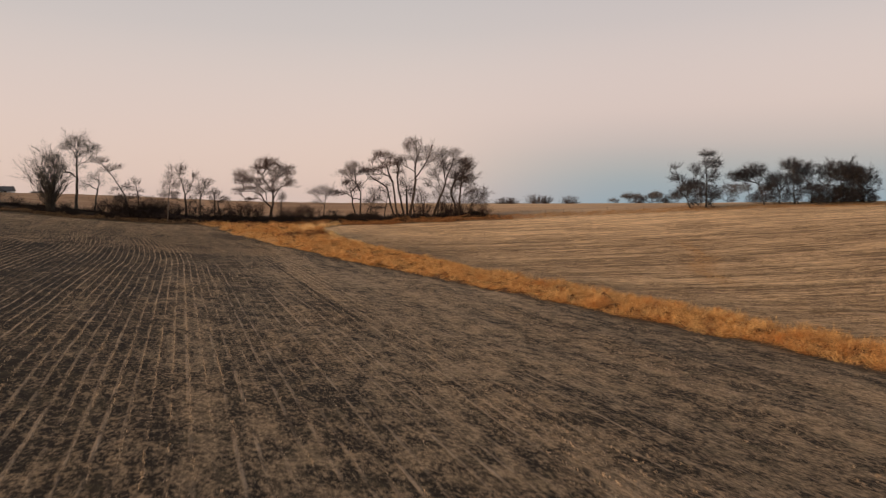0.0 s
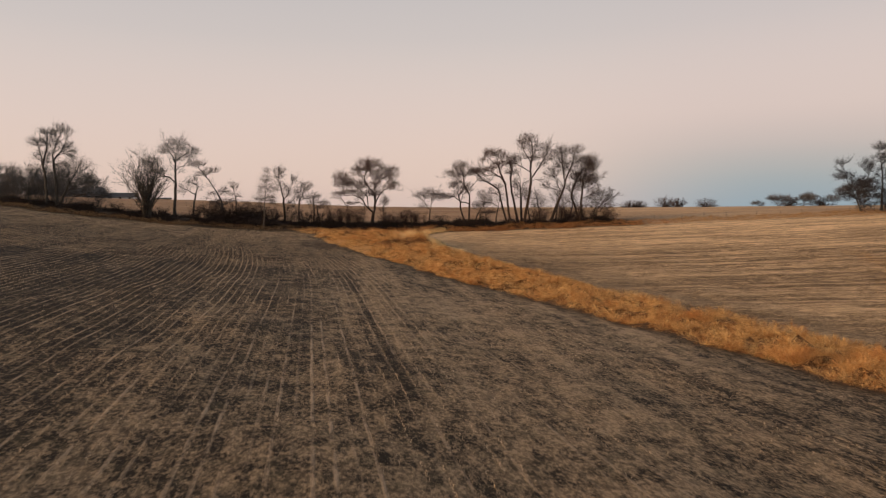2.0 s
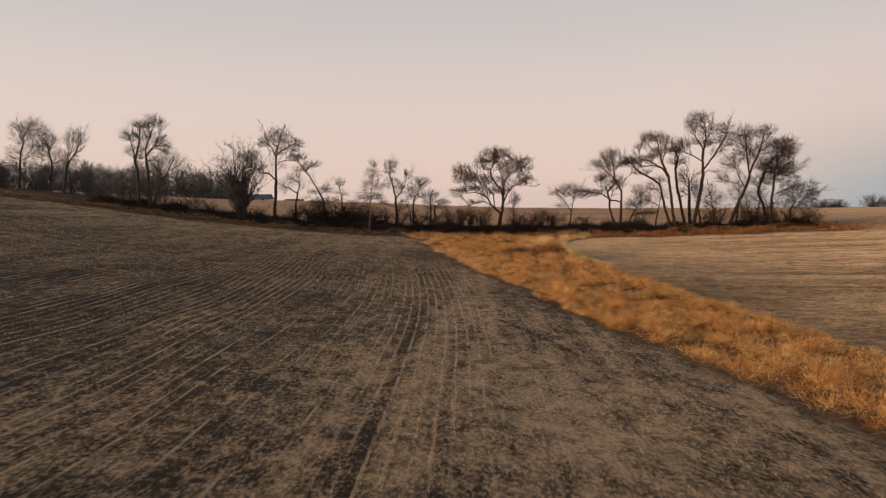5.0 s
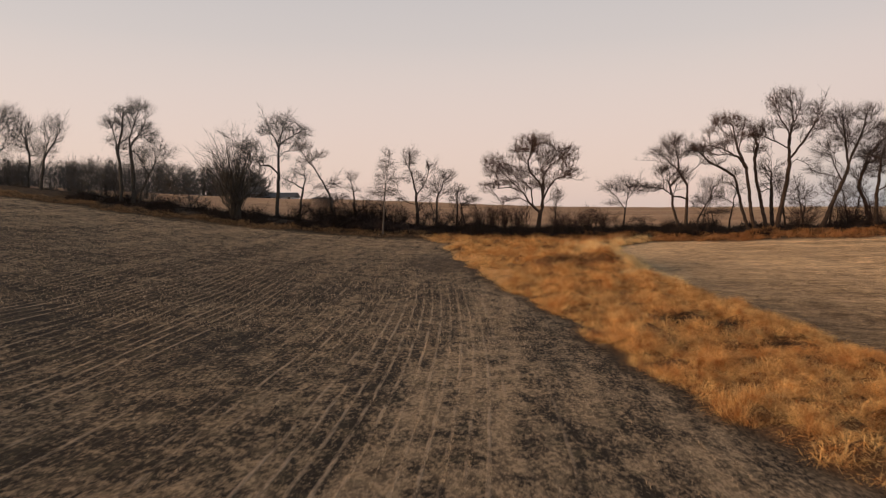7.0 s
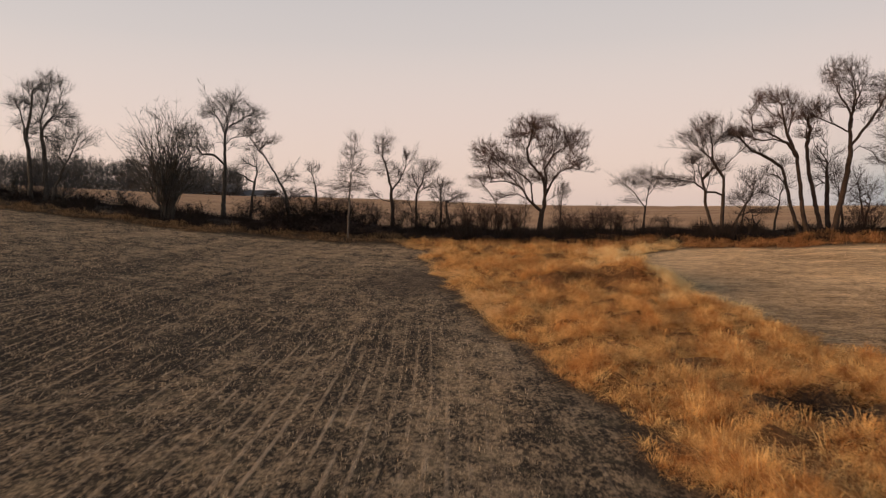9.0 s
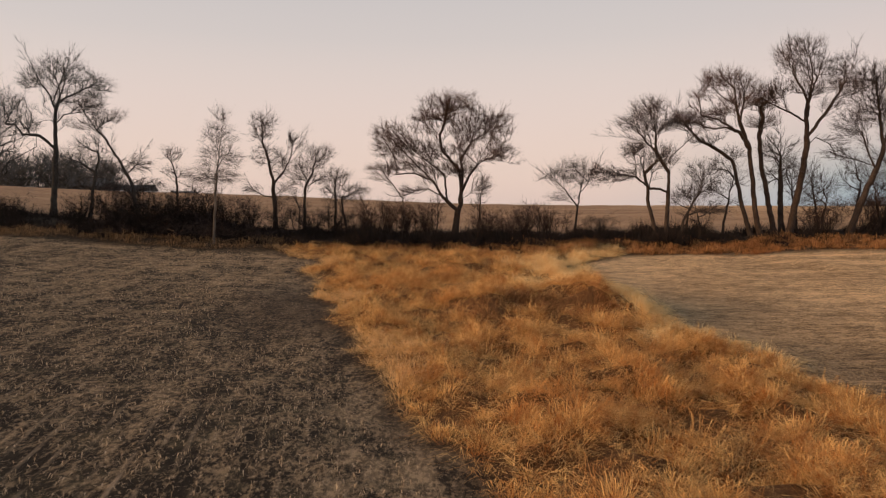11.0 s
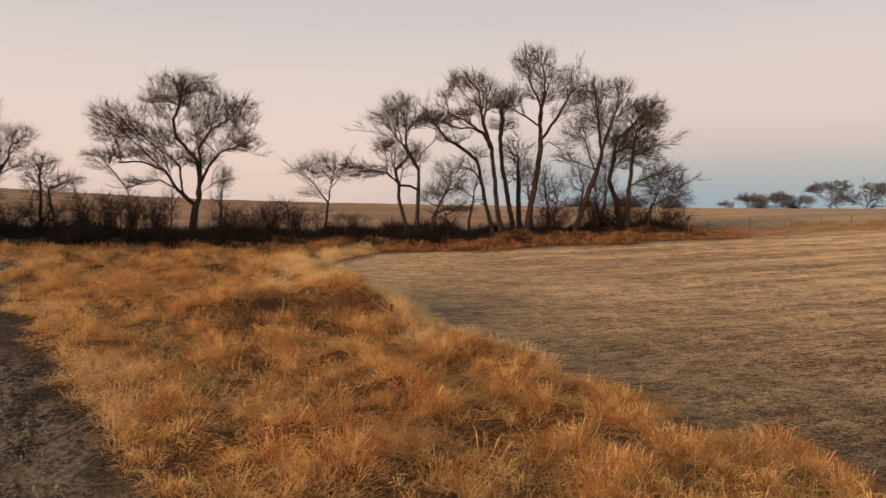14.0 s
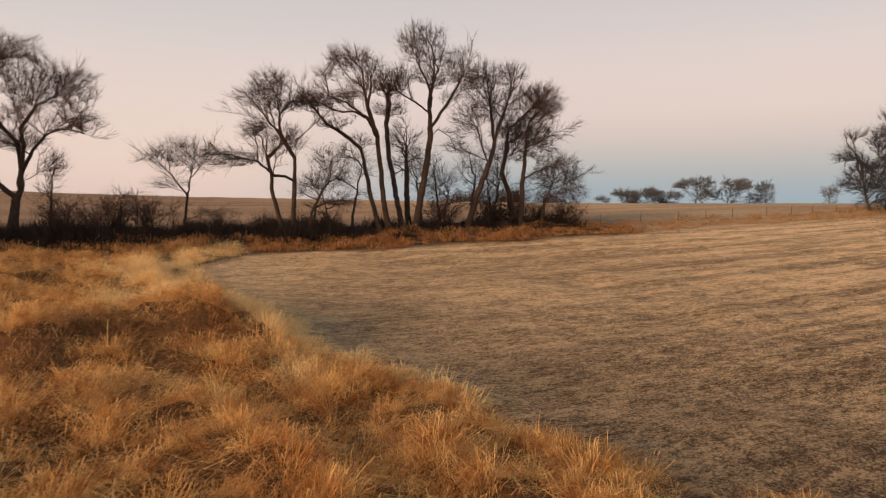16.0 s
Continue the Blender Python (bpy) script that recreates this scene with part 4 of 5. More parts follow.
tree(28.2, 147.5, [(0.0, 0.0), (0.0, 1.0), (0.2, 3.0), (0.5, 4.4)], [(-0.5, 5.6, 2.1, 1.1), (0.9, 5.2, 1.4, 1.3), (-1.8, 5.5, 1.1, 0.8), (0.2, 6.4, 1.3, 0.7), (-0.9, 3.5, 1.6, 0.5), (1.5, 1.6, 1.3, 0.4)], "small bare tree with a fan of fine twigs", 8, 1300, 0.25, 0.008, 0.9, BARK, TWIG, 0.5, 0.75, 3, group=ROW,
     limbs=[[(0.2, 2.8), (-0.9, 4.7), (-2.4, 6.1)], [(0.5, 4.2), (1.4, 5.4), (1.8, 6.6)], [(0.0, 1.0), (1.2, 1.5), (2.3, 1.6)]])
tree(35.0, 143, [(0.0, 0.0), (0.1, 2.7), (0.2, 6.0), (0.3, 7.2)], [(-1.4, 10.9, 1.6, 1.4), (-3.1, 9.6, 1.6, 1.0), (0.1, 9.8, 1.3, 1.2), (-2.6, 7.6, 1.3, 0.9), (-4.3, 5.5, 2.3, 0.9), (-5.9, 5.8, 1.2, 0.7), (-1.3, 9.2, 1.4, 1.0)], "tall bare tree with a rounded crown and second stem", 9, 2700, 0.28, 0.010, 1.1, BARK, TWIG, 0.7, 0.6, 4, group=ROW,
     limbs=[[(0.2, 4.0), (-0.7, 4.4), (-1.6, 4.4), (-2.9, 5.3), (-4.6, 5.8), (-6.0, 5.7)], [(0.2, 5.8), (-0.8, 7.7), (-1.5, 8.6), (-3.0, 8.9), (-4.2, 9.0)], [(-0.8, 7.7), (-1.0, 9.2), (-1.5, 11.3)], [(0.3, 7.1), (1.2, 8.0), (1.7, 8.7), (0.9, 9.6), (0.1, 10.6)]])
tree(36.3, 143, [(0.0, 0.0), (0.2, 1.6), (1.0, 3.1), (1.7, 4.3)], [(1.7, 5.3, 1.5, 1.3), (0.8, 3.8, 1.4, 0.8), (2.5, 4.4, 1.0, 1.0), (2.2, 2.4, 1.7, 0.4)], "small leaning bare tree between taller ones", 10, 1000, 0.26, 0.010, 1.1, group=ROW, twig_len=0.6,
     limbs=[[(0.4, 2.1), (1.7, 2.4), (3.5, 2.3)]])
tree(43.3, 143, [(0.0, 0.0), (-0.5, 2.5), (-0.9, 5.9), (-1.2, 7.6)], [(-3.4, 13.3, 1.6, 1.2), (-1.8, 13.0, 1.2, 1.3), (-5.2, 12.0, 1.2, 0.7), (-5.6, 10.0, 2.0, 0.7), (-2.5, 11.2, 1.5, 1.1), (-4.6, 13.2, 0.9, 1.0), (-3.7, 10.5, 1.5, 0.8)], "tall bare tree whose crown leans aside, reddish twigs", 111, 2900, 0.29, 0.011, 1.1, BARK_RED, TWIG_RED, 0.95, 0.6, 4, group=ROW,
     limbs=[[(-1.2, 7.5), (-2.3, 9.0), (-3.9, 9.3), (-5.8, 9.2), (-7.1, 9.6)], [(-1.5, 8.0), (-2.5, 10.0), (-3.0, 11.7), (-3.3, 13.2)], [(-2.8, 9.2), (-4.2, 10.0), (-5.8, 10.3)], [(-2.4, 9.8), (-1.6, 11.7), (-1.4, 13.1)], [(-2.9, 11.2), (-4.1, 12.0), (-4.9, 13.1)]])
tree(42.7, 143.4, [(0.0, 0.0), (-0.8, 2.5), (-1.4, 4.9), (-1.8, 6.7)], [(-6.4, 10.0, 1.2, 1.0), (-4.4, 8.2, 1.4, 0.6), (-1.7, 7.0, 1.1, 0.8), (-2.9, 6.4, 1.0, 0.7)], "leaning bare tree with an arching trunk", 12, 900, 0.29, 0.010, 1.2, group=ROW, from_height=0.8, twig_len=0.55,
     limbs=[[(-1.7, 6.6), (-2.9, 7.4), (-4.7, 8.3), (-5.9, 9.5), (-6.9, 10.3)], [(-1.3, 4.8), (-2.1, 5.9), (-3.2, 6.1)]])
tree(45.7, 143, [(0.0, 0.0), (0.5, 2.4), (1.2, 5.8), (1.5, 8.2), (1.4, 10.2)], [(1.2, 15.9, 2.0, 1.6), (-0.1, 14.9, 1.3, 1.5), (2.5, 14.3, 1.5, 1.6), (4.8, 14.2, 1.4, 1.8), (-1.4, 12.4, 1.5, 1.1), (1.5, 12.4, 1.7, 1.0), (4.1, 12.4, 1.5, 1.0), (4.1, 8.2, 0.9, 0.7), (-2.2, 11.6, 1.0, 0.8), (3.6, 11.2, 1.4, 0.7)], "tallest bare tree of the clump, with a thick trunk", 13, 3600, 0.31, 0.011, 1.2, BARK_RED, TWIG, 1.0, 0.6, 4, group=ROW,
     limbs=[[(1.5, 10.0), (0.1, 10.7), (-1.4, 11.5), (-2.4, 12.0)], [(1.5, 8.5), (2.8, 10.5), (3.8, 12.2), (4.7, 14.1), (5.1, 15.5)], [(1.6, 7.9), (2.4, 8.5), (3.7, 8.0), (4.7, 7.0)], [(1.4, 10.2), (1.6, 11.7), (1.9, 13.6), (1.5, 15.7)], [(1.6, 11.2), (1.1, 12.4), (0.0, 14.0), (-0.5, 15.7)], [(1.7, 12.4), (2.5, 14.5), (2.8, 15.9)]])
tree(45.8, 144, [(0.0, 0.0), (-0.3, 4.3), (-0.3, 6.8), (-0.4, 9.3)], [(-1.2, 7.5, 0.9, 1.7), (-1.1, 5.3, 0.9, 1.2), (0.4, 5.8, 0.7, 1.5)], "slim bare tree with a broken top", 14, 700, 0.28, 0.010, 1.5, group=ROW, from_height=0.4, twig_len=0.6,
     limbs=[[(-0.3, 6.6), (0.3, 7.7), (1.0, 8.0)]])
tree(51.2, 143, [(0.0, 0.0), (0.9, 2.8), (2.2, 5.7), (2.9, 7.4), (3.3, 9.6)], [(3.5, 13.9, 2.4, 1.4), (1.7, 12.5, 1.6, 1.4), (5.4, 14.0, 1.7, 1.5), (0.7, 9.6, 1.7, 1.6), (3.4, 10.9, 2.4, 1.7), (5.4, 11.9, 1.8, 1.4), (-0.4, 7.2, 1.4, 0.7)], "tall leaning bare tree with a dense crown", 116, 3300, 0.30, 0.011, 1.2, BARK, TWIG, 0.75, 0.6, 4, group=ROW,
     limbs=[[(2.2, 5.7), (1.1, 7.9), (0.5, 9.6)], [(2.9, 7.5), (2.6, 10.3), (2.2, 12.7)], [(3.2, 8.8), (4.4, 11.5), (5.0, 14.0)]])
tree(57.4, 144, [(0.0, 0.0), (-1.0, 3.4), (-1.7, 4.9), (-1.3, 6.4)], [(1.4, 11.0, 2.0, 2.1), (1.0, 8.5, 2.5, 1.8), (-1.1, 6.4, 2.1, 1.2), (2.4, 9.4, 1.2, 1.7)], "bare tree with dense dark twigs", 17, 2500, 0.29, 0.011, 1.3, group=ROW, from_height=0.85, twig_len=0.6,
     limbs=[[(-1.3, 6.4), (-0.2, 8.1), (1.1, 10.4)], [(-1.5, 5.6), (-2.9, 6.6), (-3.9, 7.2)]])
tree(57.3, 143, [(0.0, 0.0), (0.1, 4.4), (0.6, 8.1), (1.2, 10.4)], [(0.9, 10.8, 1.6, 2.1), (1.6, 7.7, 1.9, 1.8), (-0.4, 8.7, 1.4, 1.8), (2.1, 5.8, 1.6, 1.0)], "bare tree at the outer edge of the clump", 18, 2300, 0.27, 0.011, 1.2, group=ROW, from_height=0.4, twig_len=0.6,
     limbs=[[(0.5, 7.4), (2.1, 8.5), (2.9, 8.9)]])
tree(59.8, 143, [(0.0, 0.0), (0.3, 2.3), (1.8, 4.4), (3.3, 6.1)], [(2.2, 4.7, 2.1, 1.3), (1.3, 3.2, 2.3, 1.4), (3.1, 6.0, 1.1, 0.7), (-0.3, 4.3, 1.3, 1.3)], "low bushy bare tree at the edge of the clump", 19, 1500, 0.26, 0.011, 1.1, group=ROW, from_height=0.3, twig_len=0.6,
     limbs=[[(0.4, 2.5), (-0.1, 4.1), (-0.6, 5.0)]])
many = shrub(-21.8, 141.3, 4.4, 12.6, 170, "broad many-stemmed bare tree with grey bark", 20, BARK_GREY, TWIG_GREY_HAZE, ROW, "bare_tree", 0.011, reach=4.4)
tagged(many, category="tree")
tree(-18.7, 148, [(0.0, 0.0), (0.2, 2.7), (0.4, 6.7), (0.4, 9.2)], [(0.4, 12.8, 1.8, 1.7), (2.6, 11.6, 1.7, 1.5), (-1.0, 11.9, 1.2, 1.5), (-3.5, 9.6, 1.9, 1.3), (-2.0, 8.0, 1.5, 0.9), (3.0, 9.7, 1.3, 0.9), (0.6, 10.5, 1.4, 1.2), (1.3, 8.2, 0.9, 0.7)], "tall bare tree with crooked limbs", 21, 2800, 0.31, 0.012, 1.2, BARK_GREY, TWIG_GREY_HAZE, 0.7, 0.65, 4, group=ROW,
     limbs=[[(0.3, 6.1), (-0.5, 7.2), (-1.9, 7.2), (-2.9, 8.5), (-3.9, 9.7), (-4.8, 10.6)], [(0.4, 8.4), (1.3, 9.0), (3.0, 9.2), (3.8, 9.0)], [(0.4, 9.1), (0.3, 10.7), (-0.6, 12.3), (-1.0, 13.8)], [(0.4, 10.2), (1.4, 12.6), (1.9, 13.6)], [(0.4, 9.1), (0.4, 11.7), (0.6, 13.6)], [(-1.7, 7.2), (-2.4, 8.0), (-3.4, 8.1)]])
tree(-15.5, 148, [(0.0, 0.0), (0.4, 3.1), (0.9, 6.1), (1.1, 7.6)], [(0.2, 6.5, 1.3, 1.3), (-1.3, 5.4, 1.3, 1.5), (0.8, 7.4, 0.7, 0.8)], "thin bare tree with short branches", 22, 700, 0.30, 0.010, 1.2, BARK_GREY, TWIG_GREY_HAZE, 0.4, 0.6, 3, group=ROW)
tree(-9.2, 142.9, [(0.0, 0.0), (-0.5, 3.7), (-1.4, 5.5), (-2.5, 7.4), (-3.6, 8.7), (-4.5, 10.0)], [(-4.2, 10.3, 1.2, 0.8), (-2.2, 9.0, 1.4, 0.7), (-3.5, 8.5, 1.2, 0.8), (-1.5, 5.2, 1.4, 0.7), (-0.3, 5.6, 1.1, 1.0), (-1.2, 3.5, 1.6, 1.1), (0.6, 3.9, 1.2, 0.7)], "storm-broken bare tree leaning over a brush heap", 23, 2000, 0.27, 0.011, 1.2, BARK_GREY, TWIG, 0.3, 0.55, 4, group=ROW,
     limbs=[[(-0.3, 3.0), (-1.4, 3.9), (-2.4, 4.2)], [(-0.9, 4.6), (-0.3, 5.5), (0.2, 6.5)]])
tree(-7.7, 148, [(0.0, 0.0), (-0.1, 3.5), (-0.3, 5.5)], [(-0.4, 6.3, 0.9, 1.0), (0.2, 4.7, 0.8, 0.7), (-0.8, 5.0, 0.7, 0.6)], "small bare tree with a thin crown", 24, 500, 0.26, 0.009, 1.0, group=ROW, twig_len=0.5,
     limbs=[[(-0.1, 4.3), (1.0, 3.7), (1.8, 3.1)]])
tree(-38.2, 143, [(0.0, 0.0), (0.0, 3.9), (-0.5, 7.4), (-1.1, 10.1)], [(-0.9, 10.3, 1.6, 1.2), (0.2, 12.0, 1.6, 1.0), (-0.3, 8.1, 1.6, 1.4)], "tall slender bare tree, one of a pair", 25, 1300, 0.30, 0.012, 1.2, BARK_GREY, TWIG_GREY_HAZE, 0.7, 0.75, 4, group=ROW,
     limbs=[[(-0.3, 6.7), (0.3, 9.6), (0.2, 12.0)]])
tree(-36.7, 143.5, [(0.0, 0.0), (-0.1, 4.1), (-0.5, 8.5), (0.5, 11.5)], [(1.2, 12.6, 1.6, 1.2), (-0.1, 10.4, 1.2, 1.9), (1.7, 9.2, 1.2, 1.9), (0.4, 6.7, 1.6, 1.4)], "tall slender bare tree, one of a pair", 26, 1700, 0.30, 0.012, 1.2, BARK_GREY, TWIG_GREY_HAZE, 0.6, 0.75, 4, group=ROW,
     limbs=[[(-0.3, 7.6), (1.2, 9.7), (1.8, 12.2)]])
tree(-36.5, 144, [(0.0, 0.0), (1.5, 3.6), (3.0, 6.3)], [(3.1, 6.7, 2.1, 1.6), (2.1, 4.8, 2.0, 1.8)], "leaning bare tree with a brushy top", 27, 900, 0.30, 0.011, 1.1, BARK_GREY, TWIG_GREY_HAZE, 0.5, 0.75, 3, group=ROW)
tree(-50.9, 145, [(0.0, 0.0), (0.5, 4.1), (1.3, 6.8)], [(1.5, 8.1, 1.4, 2.3), (2.4, 8.5, 1.1, 1.6), (0.9, 5.4, 1.6, 1.6)], "slim leaning bare tree at the edge of the wood", 28, 1100, 0.33, 0.012, 1.1, BARK_GREY, TWIG_GREY_HAZE, 0.5, 0.75, 3, group=ROW,
     limbs=[[(0.6, 4.5), (2.0, 7.5), (2.8, 9.4)]])
tree(-54.2, 147, [(0.0, 0.0), (0.3, 4.7)], [(0.4, 8.2, 1.6, 2.2), (-0.7, 6.5, 1.5, 2.5), (1.1, 5.2, 1.5, 1.6)], "tall bare tree at the edge of the wood", 29, 1300, 0.33, 0.012, 1.1, BARK_GREY, TWIG_GREY_HAZE, 0.5, 0.8, 3, group=ROW)
tree(-58.7, 146, [(0.0, 0.0), (0.4, 5.2)], [(0.7, 8.4, 2.0, 2.7), (2.3, 9.7, 1.3, 2.0), (-0.2, 4.8, 2.0, 2.2), (2.4, 5.7, 1.4, 1.8)], "tall bare tree at the edge of the wood", 30, 1700, 0.33, 0.012, 1.1, BARK_GREY, TWIG_GREY_HAZE, 0.5, 0.8, 3, group=ROW)
tree(34.4, 143.2, [(0.0, 0.0), (-0.5, 1.7), (-0.9, 2.9), (-1.0, 4.2), (-1.4, 6.1)], [(-0.5, 6.8, 1.3, 1.2), (-1.3, 6.1, 0.9, 0.9), (-1.8, 7.3, 0.9, 0.7)], "slender crooked bare tree beside a taller one", 109, 900, 0.27, 0.010, 1.3, group=ROW, from_height=0.8, twig_len=0.6,
     limbs=[[(-1.0, 3.9), (-0.4, 5.6), (-0.3, 6.8)]])
tree(44.9, 143.6, [(0.0, 0.0), (-0.8, 3.6), (-1.4, 6.5), (-1.6, 8.6)], [(-1.7, 11.4, 1.3, 1.3), (-1.3, 9.6, 1.2, 0.9), (-2.0, 12.4, 0.8, 0.8)], "tall straight bare tree close beside a leaning one", 112, 1300, 0.28, 0.011, 1.2, BARK_RED, TWIG_RED, 0.9, 0.6, 4, group=ROW,
     limbs=[[(-1.6, 8.5), (-1.2, 10.4), (-1.9, 12.0)]])
for i, (cx, cy, hh) in enumerate(((37.6, 145.5, 5.2), (39.4, 146, 4.4), (40.6, 144.6, 6.6), (47.6, 144.8, 7.4), (48.8, 143.4, 5.6), (50.0, 145.6, 6.6), (53.0, 145.2, 7.6), (54.6, 143.8, 6.2), (56.2, 145.8, 7.0), (58.2, 145.4, 5.6))):
    side = (-1) ** i
    tree(cx, cy, [(0, 0), (0.25 * side, hh * 0.3), (0.6 * side, hh * 0.6)], [(0.8 * side, hh * 0.78, 1.2, hh * 0.24), (-0.5 * side, hh * 0.6, 1.1, hh * 0.2), (0.9 * side, hh * 0.45, 1.0, hh * 0.14)], "slim bare tree filling the clump", 600 + i, 420, 0.28, 0.010, 1.0, BARK, TWIG, 0.4, 0.7, 2, group=ROW)
FAR = "far bare trees on the fence row"
tree(118.3, 141, [(0.0, 0.0), (-1.1, 2.7)], [(-4.8, 9.7, 1.5, 1.2), (-2.9, 7.1, 1.9, 1.4), (-0.1, 5.2, 2.9, 2.0), (0.8, 9.0, 1.6, 1.9), (-1.8, 3.4, 3.1, 1.5), (2.3, 6.2, 1.6, 1.4)], "forked bare tree far along the fence row", 31, 1300, 0.42, 0.018, 1.2, BARK_GREY, TWIG_FAR, 0.5, 1.0, 5, group=FAR, skirt=True,
     limbs=[[(-1.1, 2.4), (-3.1, 6.2), (-5.0, 9.9)], [(-0.6, 2.7), (0.9, 6.2), (1.2, 10.0)]])
tree(123.1, 141, [(0.0, 0.0), (0.1, 8.3), (-0.9, 13.0)], [(-0.7, 13.0, 2.1, 1.1), (0.9, 10.8, 2.3, 1.7), (0.3, 8.0, 2.1, 2.0), (1.1, 4.0, 2.3, 2.5)], "tall narrow bare tree far along the fence row", 32, 1500, 0.42, 0.018, 1.2, BARK_GREY, TWIG_FAR, 0.3, 1.0, 5, group=FAR, skirt=True)
tree(142.8, 142, [(0.0, 0.0), (-0.7, 3.1), (-2.1, 5.6)], [(-3.7, 7.5, 4.2, 2.0), (-0.1, 8.7, 3.4, 2.1), (0.6, 4.9, 2.1, 2.2)], "dark dense bare tree in a far clump", 40, 1500, 0.42, 0.020, 1.1, BARK_GREY, TWIG_FAR, 0.3, 1.0, 5, group=FAR, skirt=True)
tree(148.2, 142, [(0.0, 0.0), (-0.1, 3.4)], [(-0.6, 5.6, 2.5, 3.0)], "dark dense bare tree in a far clump", 41, 1500, 0.42, 0.020, 1.1, BARK_GREY, TWIG_FAR, 0.3, 1.0, 5, group=FAR, skirt=True)
tree(153.3, 142, [(0.0, 0.0), (-0.7, 8.6)], [(-1.0, 10.2, 2.4, 1.9), (-0.2, 6.0, 1.8, 2.1)], "dark dense bare tree in a far clump", 42, 1500, 0.42, 0.020, 1.1, BARK_GREY, TWIG_FAR, 0.3, 1.0, 5, group=FAR, skirt=True)
tree(159.3, 142, [(0.0, 0.0), (0.2, 4.8)], [(0.1, 8.1, 3.5, 3.6), (-1.4, 4.0, 2.8, 2.1)], "dark dense bare tree in a far clump", 43, 1500, 0.42, 0.020, 1.1, BARK_GREY, TWIG_FAR, 0.3, 1.0, 5, group=FAR, skirt=True)
tree(164.9, 142, [(0.0, 0.0), (0.0, 4.7)], [(0.3, 8.1, 4.2, 3.7), (-0.3, 3.5, 3.7, 2.1)], "dark dense bare tree in a far clump", 44, 1500, 0.42, 0.020, 1.1, BARK_GREY, TWIG_FAR, 0.3, 1.0, 5, group=FAR, skirt=True)
tree(170.1, 142, [(0.0, 0.0), (-0.2, 4.6)], [(-0.5, 7.1, 3.0, 4.0), (0.7, 2.7, 2.5, 1.9)], "dark dense bare tree in a far clump", 45, 1500, 0.42, 0.020, 1.1, BARK_GREY, TWIG_FAR, 0.3, 1.0, 5, group=FAR, skirt=True)
tree(175.2, 142, [(0.0, 0.0), (0.1, 3.9)], [(-0.3, 8.1, 2.4, 2.2), (-1.0, 3.4, 2.6, 2.2)], "dark dense bare tree in a far clump", 46, 1500, 0.42, 0.020, 1.1, BARK_GREY, TWIG_FAR, 0.3, 1.0, 5, group=FAR, skirt=True)
tree(179.1, 142, [(0.0, 0.0), (-0.6, 3.1)], [(-0.7, 6.5, 3.7, 3.1), (0.3, 3.1, 3.5, 1.7)], "dark dense bare tree in a far clump", 47, 1500, 0.42, 0.020, 1.1, BARK_GREY, TWIG_FAR, 0.3, 1.0, 5, group=FAR, skirt=True)

# ---- trees and bushes on the far fence line ----
LINE = "small far trees on the rise"
for i, (fx, w, hh) in enumerate(((105.5, 3.2, 2.2), (108.5, 2.6, 2.0), (118.0, 3.6, 3.0), (122.5, 3.0, 2.6), (132.2, 3.4, 2.6), (162.5, 2.0, 1.4), (174.5, 2.0, 1.5))):
    shrub(fx, 222, w * 1.1, hh, 70, "low round bare bush on the far fence line", 60 + i, BARK_GREY, TWIG, LINE, "far_bush", 0.024, True)
for i, fx in enumerate((161, 165.5, 168.5, 172, 176, 179, 183)):
    shrub(fx, 143, 2.4, 2.4 + 0.7 * (i % 3), 50, "dense dark thicket under the far trees", 90 + i, BARK, TWIG, "thickets under the far trees", "thicket", 0.02, True)
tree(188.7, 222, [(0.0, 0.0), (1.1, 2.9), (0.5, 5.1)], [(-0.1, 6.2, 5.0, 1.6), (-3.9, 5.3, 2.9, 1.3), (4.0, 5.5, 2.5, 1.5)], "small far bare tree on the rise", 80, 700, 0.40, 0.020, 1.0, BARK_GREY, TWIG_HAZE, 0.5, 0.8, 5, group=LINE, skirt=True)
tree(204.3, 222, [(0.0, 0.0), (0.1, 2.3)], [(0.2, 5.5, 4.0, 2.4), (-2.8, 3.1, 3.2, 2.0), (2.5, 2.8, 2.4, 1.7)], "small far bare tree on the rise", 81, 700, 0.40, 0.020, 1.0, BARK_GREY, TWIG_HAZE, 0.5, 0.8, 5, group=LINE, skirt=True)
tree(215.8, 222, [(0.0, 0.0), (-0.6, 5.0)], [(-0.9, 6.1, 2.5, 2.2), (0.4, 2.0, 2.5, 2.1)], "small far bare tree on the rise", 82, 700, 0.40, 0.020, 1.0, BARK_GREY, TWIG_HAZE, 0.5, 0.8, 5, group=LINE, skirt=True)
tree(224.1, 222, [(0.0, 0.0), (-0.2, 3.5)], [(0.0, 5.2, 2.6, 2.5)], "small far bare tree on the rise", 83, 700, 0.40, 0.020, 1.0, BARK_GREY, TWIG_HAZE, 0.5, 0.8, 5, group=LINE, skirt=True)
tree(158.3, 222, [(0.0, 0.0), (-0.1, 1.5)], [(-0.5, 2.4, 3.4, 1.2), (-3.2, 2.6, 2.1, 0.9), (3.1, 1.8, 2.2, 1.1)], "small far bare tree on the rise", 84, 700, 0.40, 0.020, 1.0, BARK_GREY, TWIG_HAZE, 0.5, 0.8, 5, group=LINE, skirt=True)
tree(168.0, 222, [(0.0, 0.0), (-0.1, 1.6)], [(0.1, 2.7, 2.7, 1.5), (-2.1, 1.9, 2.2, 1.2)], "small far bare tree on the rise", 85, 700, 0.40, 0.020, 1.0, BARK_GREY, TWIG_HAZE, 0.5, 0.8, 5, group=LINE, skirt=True)
